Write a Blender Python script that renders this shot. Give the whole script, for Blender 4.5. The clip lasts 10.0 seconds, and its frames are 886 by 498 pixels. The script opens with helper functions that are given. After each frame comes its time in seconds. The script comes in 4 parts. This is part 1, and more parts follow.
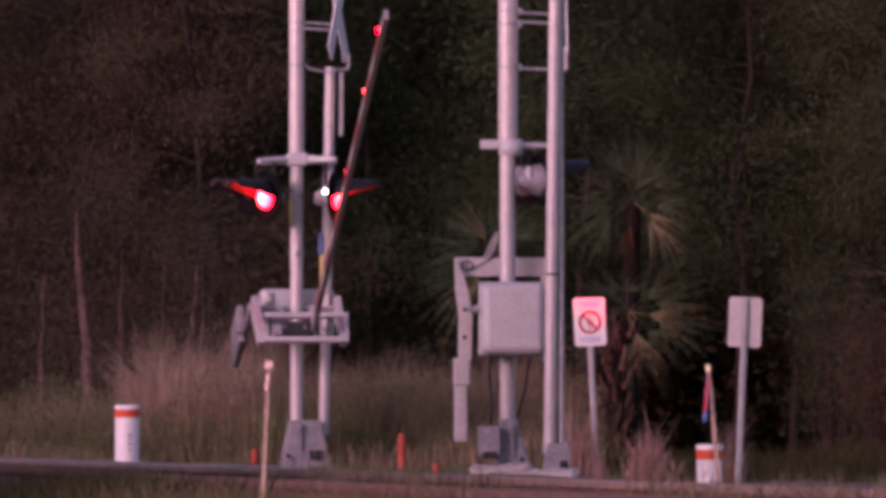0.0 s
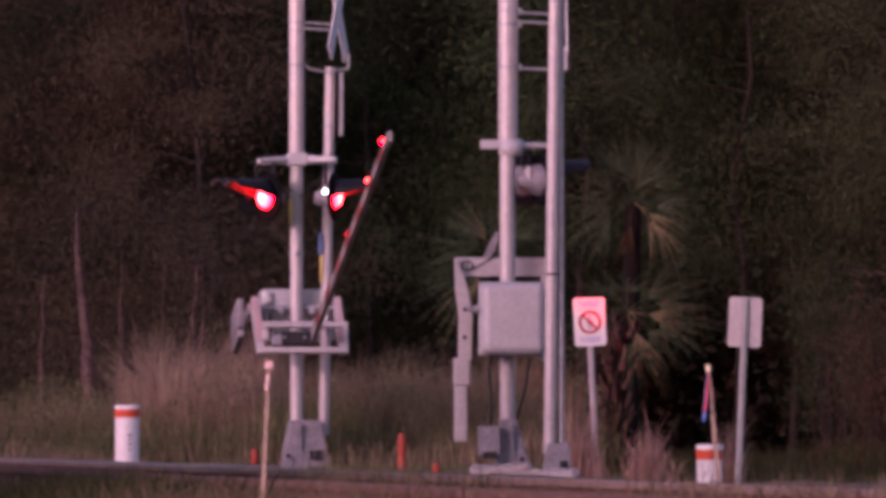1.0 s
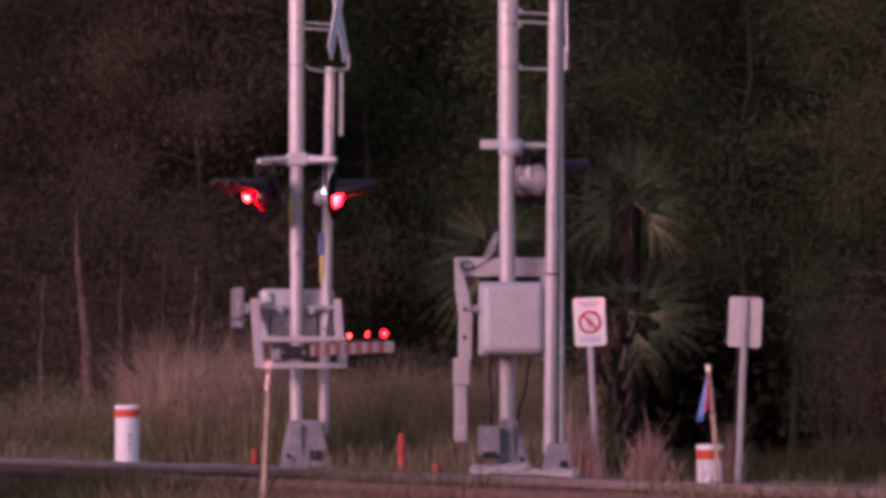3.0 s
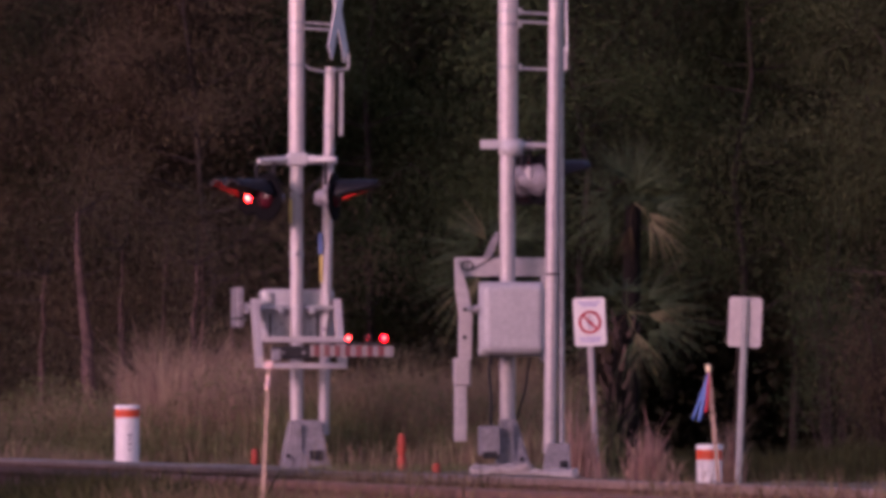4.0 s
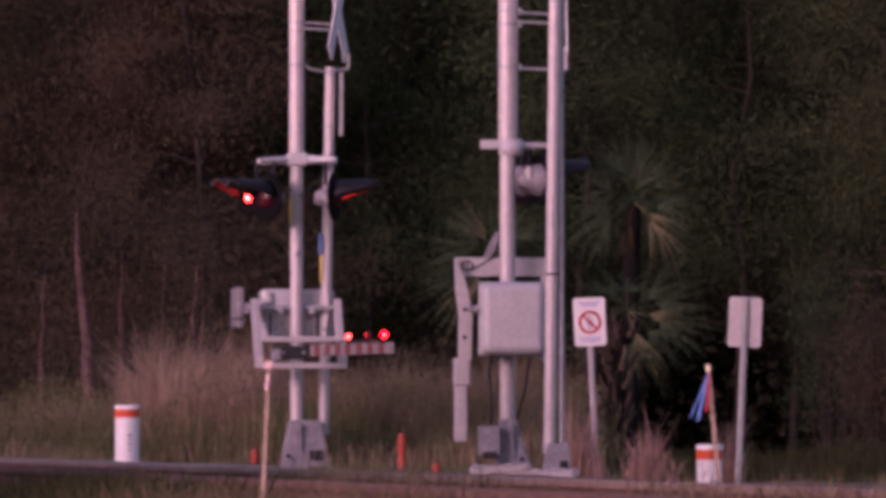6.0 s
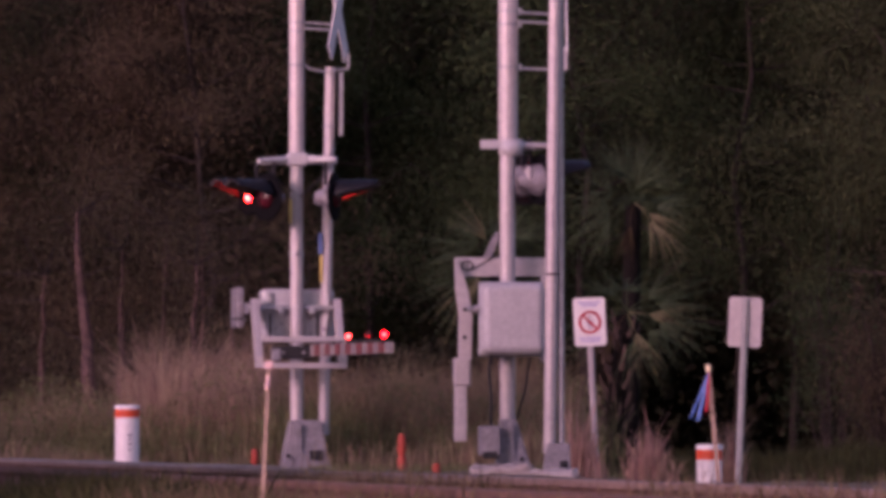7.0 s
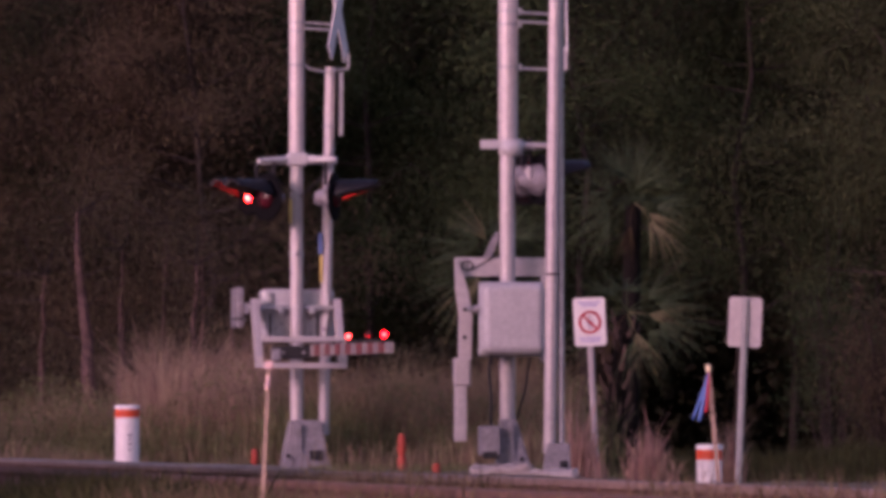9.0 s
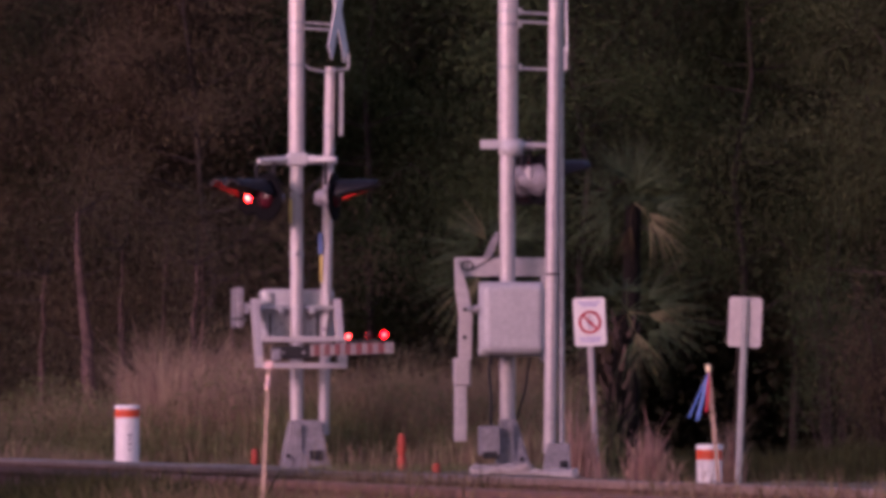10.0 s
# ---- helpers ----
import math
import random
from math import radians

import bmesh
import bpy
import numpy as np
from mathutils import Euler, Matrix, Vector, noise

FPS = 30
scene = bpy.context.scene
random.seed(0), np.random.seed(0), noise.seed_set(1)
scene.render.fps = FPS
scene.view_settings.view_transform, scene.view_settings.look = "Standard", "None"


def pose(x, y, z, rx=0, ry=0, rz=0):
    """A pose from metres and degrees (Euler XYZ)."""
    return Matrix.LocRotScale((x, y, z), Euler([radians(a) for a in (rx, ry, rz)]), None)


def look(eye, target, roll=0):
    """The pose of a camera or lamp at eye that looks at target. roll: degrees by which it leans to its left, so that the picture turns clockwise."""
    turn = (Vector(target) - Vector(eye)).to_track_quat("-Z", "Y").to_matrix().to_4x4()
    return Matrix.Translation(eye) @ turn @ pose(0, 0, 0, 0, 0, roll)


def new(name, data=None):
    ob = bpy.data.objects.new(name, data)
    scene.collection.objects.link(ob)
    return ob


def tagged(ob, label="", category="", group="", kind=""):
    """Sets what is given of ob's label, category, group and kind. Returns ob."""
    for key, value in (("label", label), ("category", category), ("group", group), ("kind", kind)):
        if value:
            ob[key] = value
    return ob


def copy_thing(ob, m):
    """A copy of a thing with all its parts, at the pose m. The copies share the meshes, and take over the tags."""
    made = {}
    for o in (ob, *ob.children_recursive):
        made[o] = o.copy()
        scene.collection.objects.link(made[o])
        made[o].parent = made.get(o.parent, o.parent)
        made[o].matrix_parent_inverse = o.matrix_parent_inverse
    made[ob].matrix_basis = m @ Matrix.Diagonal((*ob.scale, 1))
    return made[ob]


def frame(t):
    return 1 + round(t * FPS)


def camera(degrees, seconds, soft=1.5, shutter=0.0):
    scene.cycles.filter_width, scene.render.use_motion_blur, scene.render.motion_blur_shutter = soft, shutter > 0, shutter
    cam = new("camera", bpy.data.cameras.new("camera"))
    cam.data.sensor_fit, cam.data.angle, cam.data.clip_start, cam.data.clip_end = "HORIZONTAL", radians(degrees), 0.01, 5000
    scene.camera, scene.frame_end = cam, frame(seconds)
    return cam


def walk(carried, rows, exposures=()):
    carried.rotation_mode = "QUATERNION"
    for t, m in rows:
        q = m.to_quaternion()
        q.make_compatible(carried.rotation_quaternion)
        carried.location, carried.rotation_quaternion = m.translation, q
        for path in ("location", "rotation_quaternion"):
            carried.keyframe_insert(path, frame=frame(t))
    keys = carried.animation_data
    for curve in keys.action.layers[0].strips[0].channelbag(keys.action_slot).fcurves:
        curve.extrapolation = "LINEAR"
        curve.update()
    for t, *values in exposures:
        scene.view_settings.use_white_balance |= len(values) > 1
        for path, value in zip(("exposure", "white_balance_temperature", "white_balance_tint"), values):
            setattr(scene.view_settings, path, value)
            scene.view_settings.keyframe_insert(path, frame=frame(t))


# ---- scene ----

# camera: a long lens on a low stand beside the embankment, standing still
cam = camera(5.832, 10.0, soft=4.4)
EYE = (0.0, 0.0, 0.29)
walk(cam, [(0.0, look(EYE, (0.0, 100.0, 2.493))), (10.0, look(EYE, (0.0, 100.0, 2.493)))],
     exposures=[(0.0, 0.56, 6150, 66), (10.0, 0.56, 6150, 66)])

# dusk: low sun behind the camera to the left, through haze
SUN_AZ, SUN_EL = 224.0, 10.0
world = bpy.data.worlds.new("dusk_sky")
scene.world = world
world.use_nodes = True
wn = world.node_tree.nodes
sky = wn.new("ShaderNodeTexSky")
sky.sky_type = "NISHITA"
sky.sun_disc = False
sky.sun_elevation = radians(SUN_EL)
sky.sun_rotation = radians(SUN_AZ)
sky.dust_density = 3.0
wn["Background"].inputs[1].default_value = 0.13
world.node_tree.links.new(sky.outputs[0], wn["Background"].inputs[0])
sun_data = bpy.data.lights.new("sun", "SUN")
sun_data.energy = 2.15
sun_data.angle = radians(24)
sun_data.color = (1.0, 0.69, 0.70)
sun = new("sun", sun_data)
a, e = radians(SUN_AZ), radians(SUN_EL)
sun.matrix_world = look((60 * math.sin(a) * math.cos(e), 60 * math.cos(a) * math.cos(e), 60 * math.sin(e)), (0, 0, 0))


# ---- materials ----
def material(name, colour, rough=0.6, metal=0.0, vary=0.25, grain=40.0, stain=2.5, bump=0.15, dirt=None, per=False, spec=0.4):
    """A surface with fine grain, broad stains and a slight relief."""
    m = bpy.data.materials.new(name)
    m.use_nodes = True
    n, ln = m.node_tree.nodes, m.node_tree.links
    b = n["Principled BSDF"]
    b.inputs["Roughness"].default_value = rough
    b.inputs["Metallic"].default_value = metal
    b.inputs["Specular IOR Level"].default_value = spec
    co = n.new("ShaderNodeTexCoord")
    fine, broad = n.new("ShaderNodeTexNoise"), n.new("ShaderNodeTexNoise")
    fine.inputs["Scale"].default_value, broad.inputs["Scale"].default_value = grain, stain
    fine.inputs["Detail"].default_value, broad.inputs["Detail"].default_value = 3, 4
    ln.new(co.outputs["Object"], fine.inputs["Vector"])
    ln.new(co.outputs["Object"], broad.inputs["Vector"])
    ramp = n.new("ShaderNodeValToRGB")
    ramp.color_ramp.elements[0].position, ramp.color_ramp.elements[1].position = 0.32, 0.68
    low = dirt or tuple(c * (1 - vary) for c in colour)
    ramp.color_ramp.elements[0].color = (*low, 1)
    ramp.color_ramp.elements[1].color = (*colour, 1)
    ln.new(broad.outputs["Fac"], ramp.inputs["Fac"])
    mix = n.new("ShaderNodeHueSaturation")
    ln.new(ramp.outputs["Color"], mix.inputs["Color"])
    val = n.new("ShaderNodeMapRange")
    val.inputs["From Min"].default_value, val.inputs["From Max"].default_value = 0.3, 0.7
    val.inputs["To Min"].default_value, val.inputs["To Max"].default_value = 1 - vary, 1 + vary * 0.6
    ln.new(fine.outputs["Fac"], val.inputs["Value"])
    source = val.outputs["Result"]
    if per:
        geo = n.new("ShaderNodeNewGeometry")
        each = n.new("ShaderNodeMapRange")
        each.inputs["To Min"].default_value, each.inputs["To Max"].default_value = 0.75, 1.25
        ln.new(geo.outputs["Random Per Island"], each.inputs["Value"])
        both = n.new("ShaderNodeMath")
        both.operation = "MULTIPLY"
        ln.new(source, both.inputs[0])
        ln.new(each.outputs["Result"], both.inputs[1])
        source = both.outputs["Value"]
        hue = n.new("ShaderNodeMapRange")
        hue.inputs["To Min"].default_value, hue.inputs["To Max"].default_value = 0.46, 0.53
        ln.new(geo.outputs["Random Per Island"], hue.inputs["Value"])
        ln.new(hue.outputs["Result"], mix.inputs["Hue"])
    ln.new(source, mix.inputs["Value"])
    ln.new(mix.outputs["Color"], b.inputs["Base Color"])
    if bump:
        bp = n.new("ShaderNodeBump")
        bp.inputs["Strength"].default_value, bp.inputs["Distance"].default_value = bump, 0.01
        ln.new(fine.outputs["Fac"], bp.inputs["Height"])
        ln.new(bp.outputs["Normal"], b.inputs["Normal"])
    return m


def leafy(name, colour, dirt, rough=0.65):
    m = material(name, colour, rough, vary=0.22, grain=9, stain=0.5, bump=0, dirt=dirt, per=True, spec=0.06)
    n, ln = m.node_tree.nodes, m.node_tree.links
    through_light, mix = n.new("ShaderNodeBsdfTranslucent"), n.new("ShaderNodeMixShader")
    b = n["Principled BSDF"]
    ln.new(b.inputs["Base Color"].links[0].from_socket, through_light.inputs["Color"])
    mix.inputs["Fac"].default_value = 0.48
    ln.new(b.outputs[0], mix.inputs[1])
    ln.new(through_light.outputs[0], mix.inputs[2])
    ln.new(mix.outputs[0], n["Material Output"].inputs["Surface"])
    return m


def glow(name, core, rim, strength, radius):
    """A lit lens: brightest in the middle, deeper in colour towards its rim."""
    m = bpy.data.materials.new(name)
    m.use_nodes = True
    n, ln = m.node_tree.nodes, m.node_tree.links
    b = n["Principled BSDF"]
    b.inputs["Roughness"].default_value = 0.25
    b.inputs["Base Color"].default_value = (*rim, 1)
    co, length, ramp = n.new("ShaderNodeTexCoord"), n.new("ShaderNodeVectorMath"), n.new("ShaderNodeValToRGB")
    length.operation = "LENGTH"
    ln.new(co.outputs["Object"], length.inputs[0])
    rng = n.new("ShaderNodeMapRange")
    rng.inputs["From Max"].default_value = radius
    ln.new(length.outputs["Value"], rng.inputs["Value"])
    ramp.color_ramp.elements[0].color, ramp.color_ramp.elements[1].color = (*core, 1), (*rim, 1)
    ramp.color_ramp.elements[0].position, ramp.color_ramp.elements[1].position = 0.15, 0.8
    ln.new(rng.outputs["Result"], ramp.inputs["Fac"])
    ln.new(ramp.outputs["Color"], b.inputs["Emission Color"])
    b.inputs["Emission Strength"].default_value = strength
    return m


ALU = material("aluminium_paint", (0.45, 0.42, 0.42), 0.5, 0.25, 0.12, 30, 3)
CAST = material("cast_aluminium", (0.25, 0.24, 0.26), 0.65, 0.2, 0.28, 38, 7, 0.4)
GALV = material("galvanised_steel", (0.40, 0.41, 0.42), 0.45, 0.55, 0.25, 60, 8)
BOXPAINT = material("grey_box_paint", (0.43, 0.43, 0.44), 0.6, 0.1, 0.12, 25, 4)
BLACK = material("black_hood_paint", (0.009, 0.009, 0.013), 0.5, 0, 0.2, 40, 6, 0.03, spec=0.18)
# Hood black lifted in colour, so the lens glow shows inside the visors.
LINING = material("glow_lifted_black_lining", (0.085, 0.078, 0.078), 0.7, 0, 0.3, 30, 8, 0.05, spec=0.2)
MATT = material("matt_black", (0.004, 0.004, 0.005), 0.9, 0, 0.2, 40, 6, 0, spec=0.1)
# For dark fittings, and for solid blocks that imitate shade in openings.
DARK = material("dark_fittings_and_recess_shade", (0.02, 0.02, 0.022), 0.8)
WHITE = material("white_paint", (0.76, 0.74, 0.73), 0.5, 0, 0.1, 30, 4, 0.05)
# Faded red, slightly darkened for the shade on the boom.
BANDRED = material("faded_shaded_red_band", (0.22, 0.05, 0.05), 0.55, 0, 0.3, 15, 3)
PEG = material("faded_orange_plastic", (0.46, 0.065, 0.035), 0.6, 0, 0.25)
# Worn boom white, with the boom's partial shade put into the colour.
WORN_SHADED = material("worn_shaded_white_boom", (0.26, 0.235, 0.235), 0.6, 0, 0.2, 12, 2)
REDPAINT = material("red_reflective_tape", (0.50, 0.03, 0.045), 0.5, 0, 0.25)
ORANGE = material("orange_plastic", (0.80, 0.10, 0.03), 0.5, 0, 0.15)
PVC = material("white_marker_plastic", (0.80, 0.77, 0.78), 0.45, 0, 0.07, 30, 5, 0.03)
BAR = material("faded_print", (0.42, 0.41, 0.46), 0.6)
BLUE = material("blue_ribbon", (0.07, 0.17, 0.46), 0.5, 0, 0.2)
PINK = material("pink_ribbon", (0.60, 0.42, 0.41), 0.5, 0, 0.2)
YELLOW = material("yellow_tape", (0.85, 0.68, 0.18), 0.4)
STAKE = material("pine_stake", (0.31, 0.235, 0.185), 0.8, 0, 0.3, 60, 8)
CONCRETE = material("concrete", (0.48, 0.43, 0.41), 0.9, 0, 0.35, 50, 7, 0.5)
PANEL = material("weathered_panel", (0.25, 0.235, 0.22), 0.9, 0, 0.4, 9, 1.5, 0.3, dirt=(0.12, 0.108, 0.092))
RUST = material("rusty_rail", (0.125, 0.065, 0.052), 0.75, 0.2, 0.4, 35, 3, 0.4)
POLISHED = material("worn_rail_head", (0.20, 0.148, 0.13), 0.6, 0.15, 0.3, 30, 0.6, dirt=(0.12, 0.078, 0.065))
TIE = material("weathered_tie", (0.12, 0.085, 0.065), 0.9, 0, 0.4, 30, 5, 0.5)
BALLAST = material("ballast_stone", (0.27, 0.23, 0.21), 0.9, 0, 0.4, 20, 2, 0.4, per=True)
GROUND = material("dry_ground", (0.17, 0.12, 0.075), 0.95, 0, 0.4, 6, 0.5, 0.6, dirt=(0.07, 0.065, 0.03))
REDBARK = material("reddish_bark", (0.105, 0.062, 0.058), 0.9, 0, 0.45, 14, 2, 0.8)
BOOT = material("old_leaf_base", (0.105, 0.074, 0.064), 0.9, 0, 0.4, 22, 3, 0.6, spec=0.1)
# Palm bark with the shade under the crowns put into its colour.
SHADEBARK = material("shade_dark_palm_bark", (0.011, 0.009, 0.008), 0.95, 0, 0.45, 22, 3, 0.8, spec=0.1)
BARK = material("bark", (0.030, 0.022, 0.019), 0.9, 0, 0.45, 22, 3, 0.8)
LEAF = leafy("oak_leaves", (0.070, 0.088, 0.043), (0.054, 0.068, 0.034))
LEAFGREEN = leafy("green_leaves", (0.066, 0.096, 0.044), (0.044, 0.068, 0.032))
LEAFBROWN = leafy("turning_leaves", (0.104, 0.080, 0.052), (0.074, 0.066, 0.042))
DEEP = leafy("deep_woods_leaves", (0.105, 0.102, 0.062), (0.088, 0.086, 0.052))
FAN = leafy("palm_fans", (0.095, 0.132, 0.068), (0.052, 0.078, 0.042), 0.45)
PALEFAN = leafy("yellowing_palm_fans", (0.24, 0.225, 0.12), (0.13, 0.125, 0.068), 0.45)
DEADFAN = leafy("dead_palm_fans", (0.095, 0.068, 0.04), (0.055, 0.042, 0.026), 0.6)
STRAW = leafy("dry_grass", (0.345, 0.258, 0.168), (0.21, 0.168, 0.10), 0.8)
PALE = leafy("pale_dry_grass", (0.46, 0.33, 0.235), (0.29, 0.215, 0.15), 0.8)
REDGRASS = leafy("reddish_bunchgrass", (0.58, 0.38, 0.30), (0.38, 0.25, 0.19), 0.8)
TURF = leafy("low_grass", (0.215, 0.212, 0.10), (0.14, 0.148, 0.068), 0.8)
# Weed green with shade put into the colour, darker than the low grass.
SHADEWEED = leafy("shade_toned_weed_leaves", (0.060, 0.062, 0.026), (0.034, 0.040, 0.017), 0.7)
BROWNGRASS = leafy("brown_grass", (0.21, 0.152, 0.10), (0.125, 0.102, 0.06), 0.8)
LIT_RED = glow("lit_red_lens", (46.0, 2.7, 1.3), (26.0, 0.25, 0.05), 1.0, 0.15)
LIT_SMALL = glow("lit_small_red_lens", (18.0, 4.2, 2.4), (8.0, 0.10, 0.02), 1.0, 0.034)
LIT_WHITE = glow("lit_white_lens", (3.6, 4.4, 4.0), (2.2, 2.8, 2.6), 1.0, 0.04)
LIT_DIM = glow("lit_red_lens_side", (42.0, 1.9, 0.6), (36.0, 0.62, 0.06), 1.0, 0.06)
# Added light source, far stronger than the other lenses, to redden the ban sign.
SIGN_BEAM = glow("added_red_sign_beam", (110000.0, 500.0, 240.0), (110000.0, 500.0, 240.0), 1.0, 0.15)
DIM_RED = material("unlit_red_lens", (0.055, 0.006, 0.012), 0.25, 0, 0.1)


# ---- shapes ----
def link(name, bm, mats, parent, label=""):
    me = bpy.data.meshes.new(name)
    bm.normal_update()
    bm.to_mesh(me)
    bm.free()
    for m in mats if isinstance(mats, (list, tuple)) else [mats]:
        me.materials.append(m)
    ob = new(name, me)
    ob.parent = parent
    return tagged(ob, label)


def part(name, bm, mat, parent, label=""):
    return link(name, bm, mat, parent, label)


def thing(name, m, label, category, group=""):
    ob = new(name)
    ob.matrix_world = m
    ob.empty_display_size = 0.1
    return tagged(ob, label, category, group)


def box(x0, x1, y0, y1, z0, z1, bevel=0.0, seg=2, bm=None):
    bm = bm or bmesh.new()
    m = Matrix.Translation(((x0 + x1) / 2, (y0 + y1) / 2, (z0 + z1) / 2)) @ Matrix.Diagonal((x1 - x0, y1 - y0, z1 - z0, 1))
    vs = bmesh.ops.create_cube(bm, size=1, matrix=m)["verts"]
    if bevel:
        es = list({ed for v in vs for ed in v.link_edges})
        bmesh.ops.bevel(bm, geom=es, offset=bevel, segments=seg, affect="EDGES", profile=0.5)
    return bm


def tube(p0, p1, r0, r1=None, seg=20, bm=None, smooth=True):
    bm = bm or bmesh.new()
    p0, p1 = Vector(p0), Vector(p1)
    d = p1 - p0
    m = Matrix.Translation((p0 + p1) / 2) @ d.to_track_quat("Z", "Y").to_matrix().to_4x4()
    n0 = len(bm.faces)
    bmesh.ops.create_cone(bm, cap_ends=True, segments=seg, radius1=r0, radius2=r0 if r1 is None else r1, depth=d.length, matrix=m)
    bm.faces.ensure_lookup_table()
    for f in bm.faces[n0:]:
        f.smooth = smooth and len(f.verts) == 4
        if len(f.verts) > 4:
            for ed in f.edges:
                ed.smooth = False
    return bm


def pipe(points, r, seg=10, bm=None):
    bm = bm or bmesh.new()
    for p, q in zip(points, points[1:]):
        tube(p, q, r, seg=seg, bm=bm)
    for p in points[1:-1]:
        bmesh.ops.create_icosphere(bm, subdivisions=1, radius=r, matrix=Matrix.Translation(p))
    return bm


def lathe(profile, seg=28, bm=None):
    """Turns (radius, height) pairs about z."""
    bm = bm or bmesh.new()
    rings = [[bm.verts.new((r * math.cos(2 * math.pi * i / seg), r * math.sin(2 * math.pi * i / seg), z)) for i in range(seg)] for r, z in profile]
    for lo, hi in zip(rings, rings[1:]):
        for i in range(seg):
            f = bm.faces.new((lo[i], lo[(i + 1) % seg], hi[(i + 1) % seg], hi[i]))
            f.smooth = True
    for cap in (bm.faces.new(rings[0][::-1]), bm.faces.new(rings[-1])):
        for ed in cap.edges:
            ed.smooth = False
    return bm


def prism(outline, y0, y1, bevel=0.0, bm=None):
    """An outline in x and z, given depth along y."""
    bm = bm or bmesh.new()
    front = [bm.verts.new((x, y0, z)) for x, z in outline]
    back = [bm.verts.new((x, y1, z)) for x, z in outline]
    n = len(outline)
    bm.faces.new(front)
    bm.faces.new(back[::-1])
    for i in range(n):
        bm.faces.new((front[i], back[i], back[(i + 1) % n], front[(i + 1) % n]))
    bmesh.ops.recalc_face_normals(bm, faces=bm.faces)
    if bevel:
        bmesh.ops.bevel(bm, geom=list(bm.edges), offset=bevel, segments=2, affect="EDGES", profile=0.5)
    return bm


def frustum(b, t, z0, z1, bevel=0.01):
    """A tapered casting from rectangle b to rectangle t (x0, x1, y0, y1)."""
    bm = bmesh.new()
    lo = [bm.verts.new((x, y, z0)) for x, y in ((b[0], b[2]), (b[1], b[2]), (b[1], b[3]), (b[0], b[3]))]
    hi = [bm.verts.new((x, y, z1)) for x, y in ((t[0], t[2]), (t[1], t[2]), (t[1], t[3]), (t[0], t[3]))]
    bm.faces.new(lo[::-1])
    bm.faces.new(hi)
    for i in range(4):
        bm.faces.new((lo[i], lo[(i + 1) % 4], hi[(i + 1) % 4], hi[i]))
    bmesh.ops.bevel(bm, geom=list(bm.edges), offset=bevel, segments=2, affect="EDGES", profile=0.5)
    return bm


def turned(bm, m):
    bmesh.ops.transform(bm, matrix=m, verts=bm.verts)
    return bm


def cloud(name, mat, verts, faces, parent=None):
    me = bpy.data.meshes.new(name)
    me.from_pydata(verts.tolist() if hasattr(verts, "tolist") else verts, [], faces.tolist() if hasattr(faces, "tolist") else faces)
    me.materials.append(mat)
    ob = new(name, me)
    ob.parent = parent
    return ob


def leaves(rng, centres, size, droop=0.3):
    """Small pointed, folded leaves round the given centres."""
    n = len(centres)
    d = rng.normal(size=(n, 3))
    d[:, 2] = d[:, 2] * 0.6 - droop
    d /= np.linalg.norm(d, axis=1)[:, None]
    s = np.cross(d, rng.normal(size=(n, 3)))
    s /= np.linalg.norm(s, axis=1)[:, None]
    u = np.cross(d, s)
    ln = (size * rng.uniform(0.6, 1.4, n))[:, None]
    v = np.empty((n, 4, 3))
    v[:, 0] = centres - d * ln * 0.5
    v[:, 1] = centres + s * ln * 0.28 + u * ln * 0.1
    v[:, 2] = centres + d * ln * 0.5
    v[:, 3] = centres - s * ln * 0.28 + u * ln * 0.1
    k = np.arange(n)[:, None] * 4
    return v.reshape(-1, 3), np.concatenate([k + [0, 1, 2], k + [0, 2, 3]])


def blades(rng, roots, height, width, lean=0.35):
    """Bent, tapering blades of grass."""
    n = len(roots)
    a = rng.uniform(0, 2 * math.pi, n)
    out = np.stack([np.cos(a), np.sin(a), np.zeros(n)], 1)
    b = rng.uniform(0, 2 * math.pi, n)
    side = np.stack([np.cos(b), np.sin(b), np.zeros(n)], 1)
    h = (height * rng.uniform(0.5, 1.15, n))[:, None]
    k = (lean * rng.uniform(0.1, 1.0, n))[:, None]
    w = (width * rng.uniform(0.6, 1.4, n))[:, None]
    up = np.array([0, 0, 1.0])
    v = np.empty((n, 5, 3))
    v[:, 0], v[:, 1] = roots - side * w, roots + side * w
    mid = roots + up * h * 0.6 + out * h * k * 0.35
    v[:, 2], v[:, 3] = mid + side * w * 0.8, mid - side * w * 0.8
    v[:, 4] = roots + up * h * (1 - 0.35 * k) + out * h * k
    i = np.arange(n)[:, None] * 5
    return v.reshape(-1, 3), np.concatenate([i + [0, 1, 2], i + [0, 2, 3], i + [3, 2, 4]])


# ---- ground and track ----
RAIL = Vector((-4.28, 84.0, 0.0))
ALONG = Vector((0.117, -0.993, 0.0)).normalized()
ACROSS = Vector((-0.993, -0.117, 0.0)).normalized()


def ground_height(x, y):
    q = (x - RAIL.x) * ACROSS.x + (y - RAIL.y) * ACROSS.y
    lift = 0.02 * noise.noise((x * 0.6, y * 0.6, 0.0)) + 0.02 * noise.noise((x * 2.1, y * 2.1, 3.0))
    if q > 2.2:
        k = min(1.0, (q - 2.2) / 4.0)
        return -0.1 - 1.15 * (k * k * (3 - 2 * k)) + lift
    if q > -1.0:
        return -0.1 + lift * 0.4
    k = min(1.0, (-1.0 - q) / 1.2)
    right = min(1.0, max(0.0, (x - 0.9) / 0.8))
    return -0.1 * (1 - k) + (0.0 - 0.09 * right) * k + lift * (0.5 + 0.5 * right)


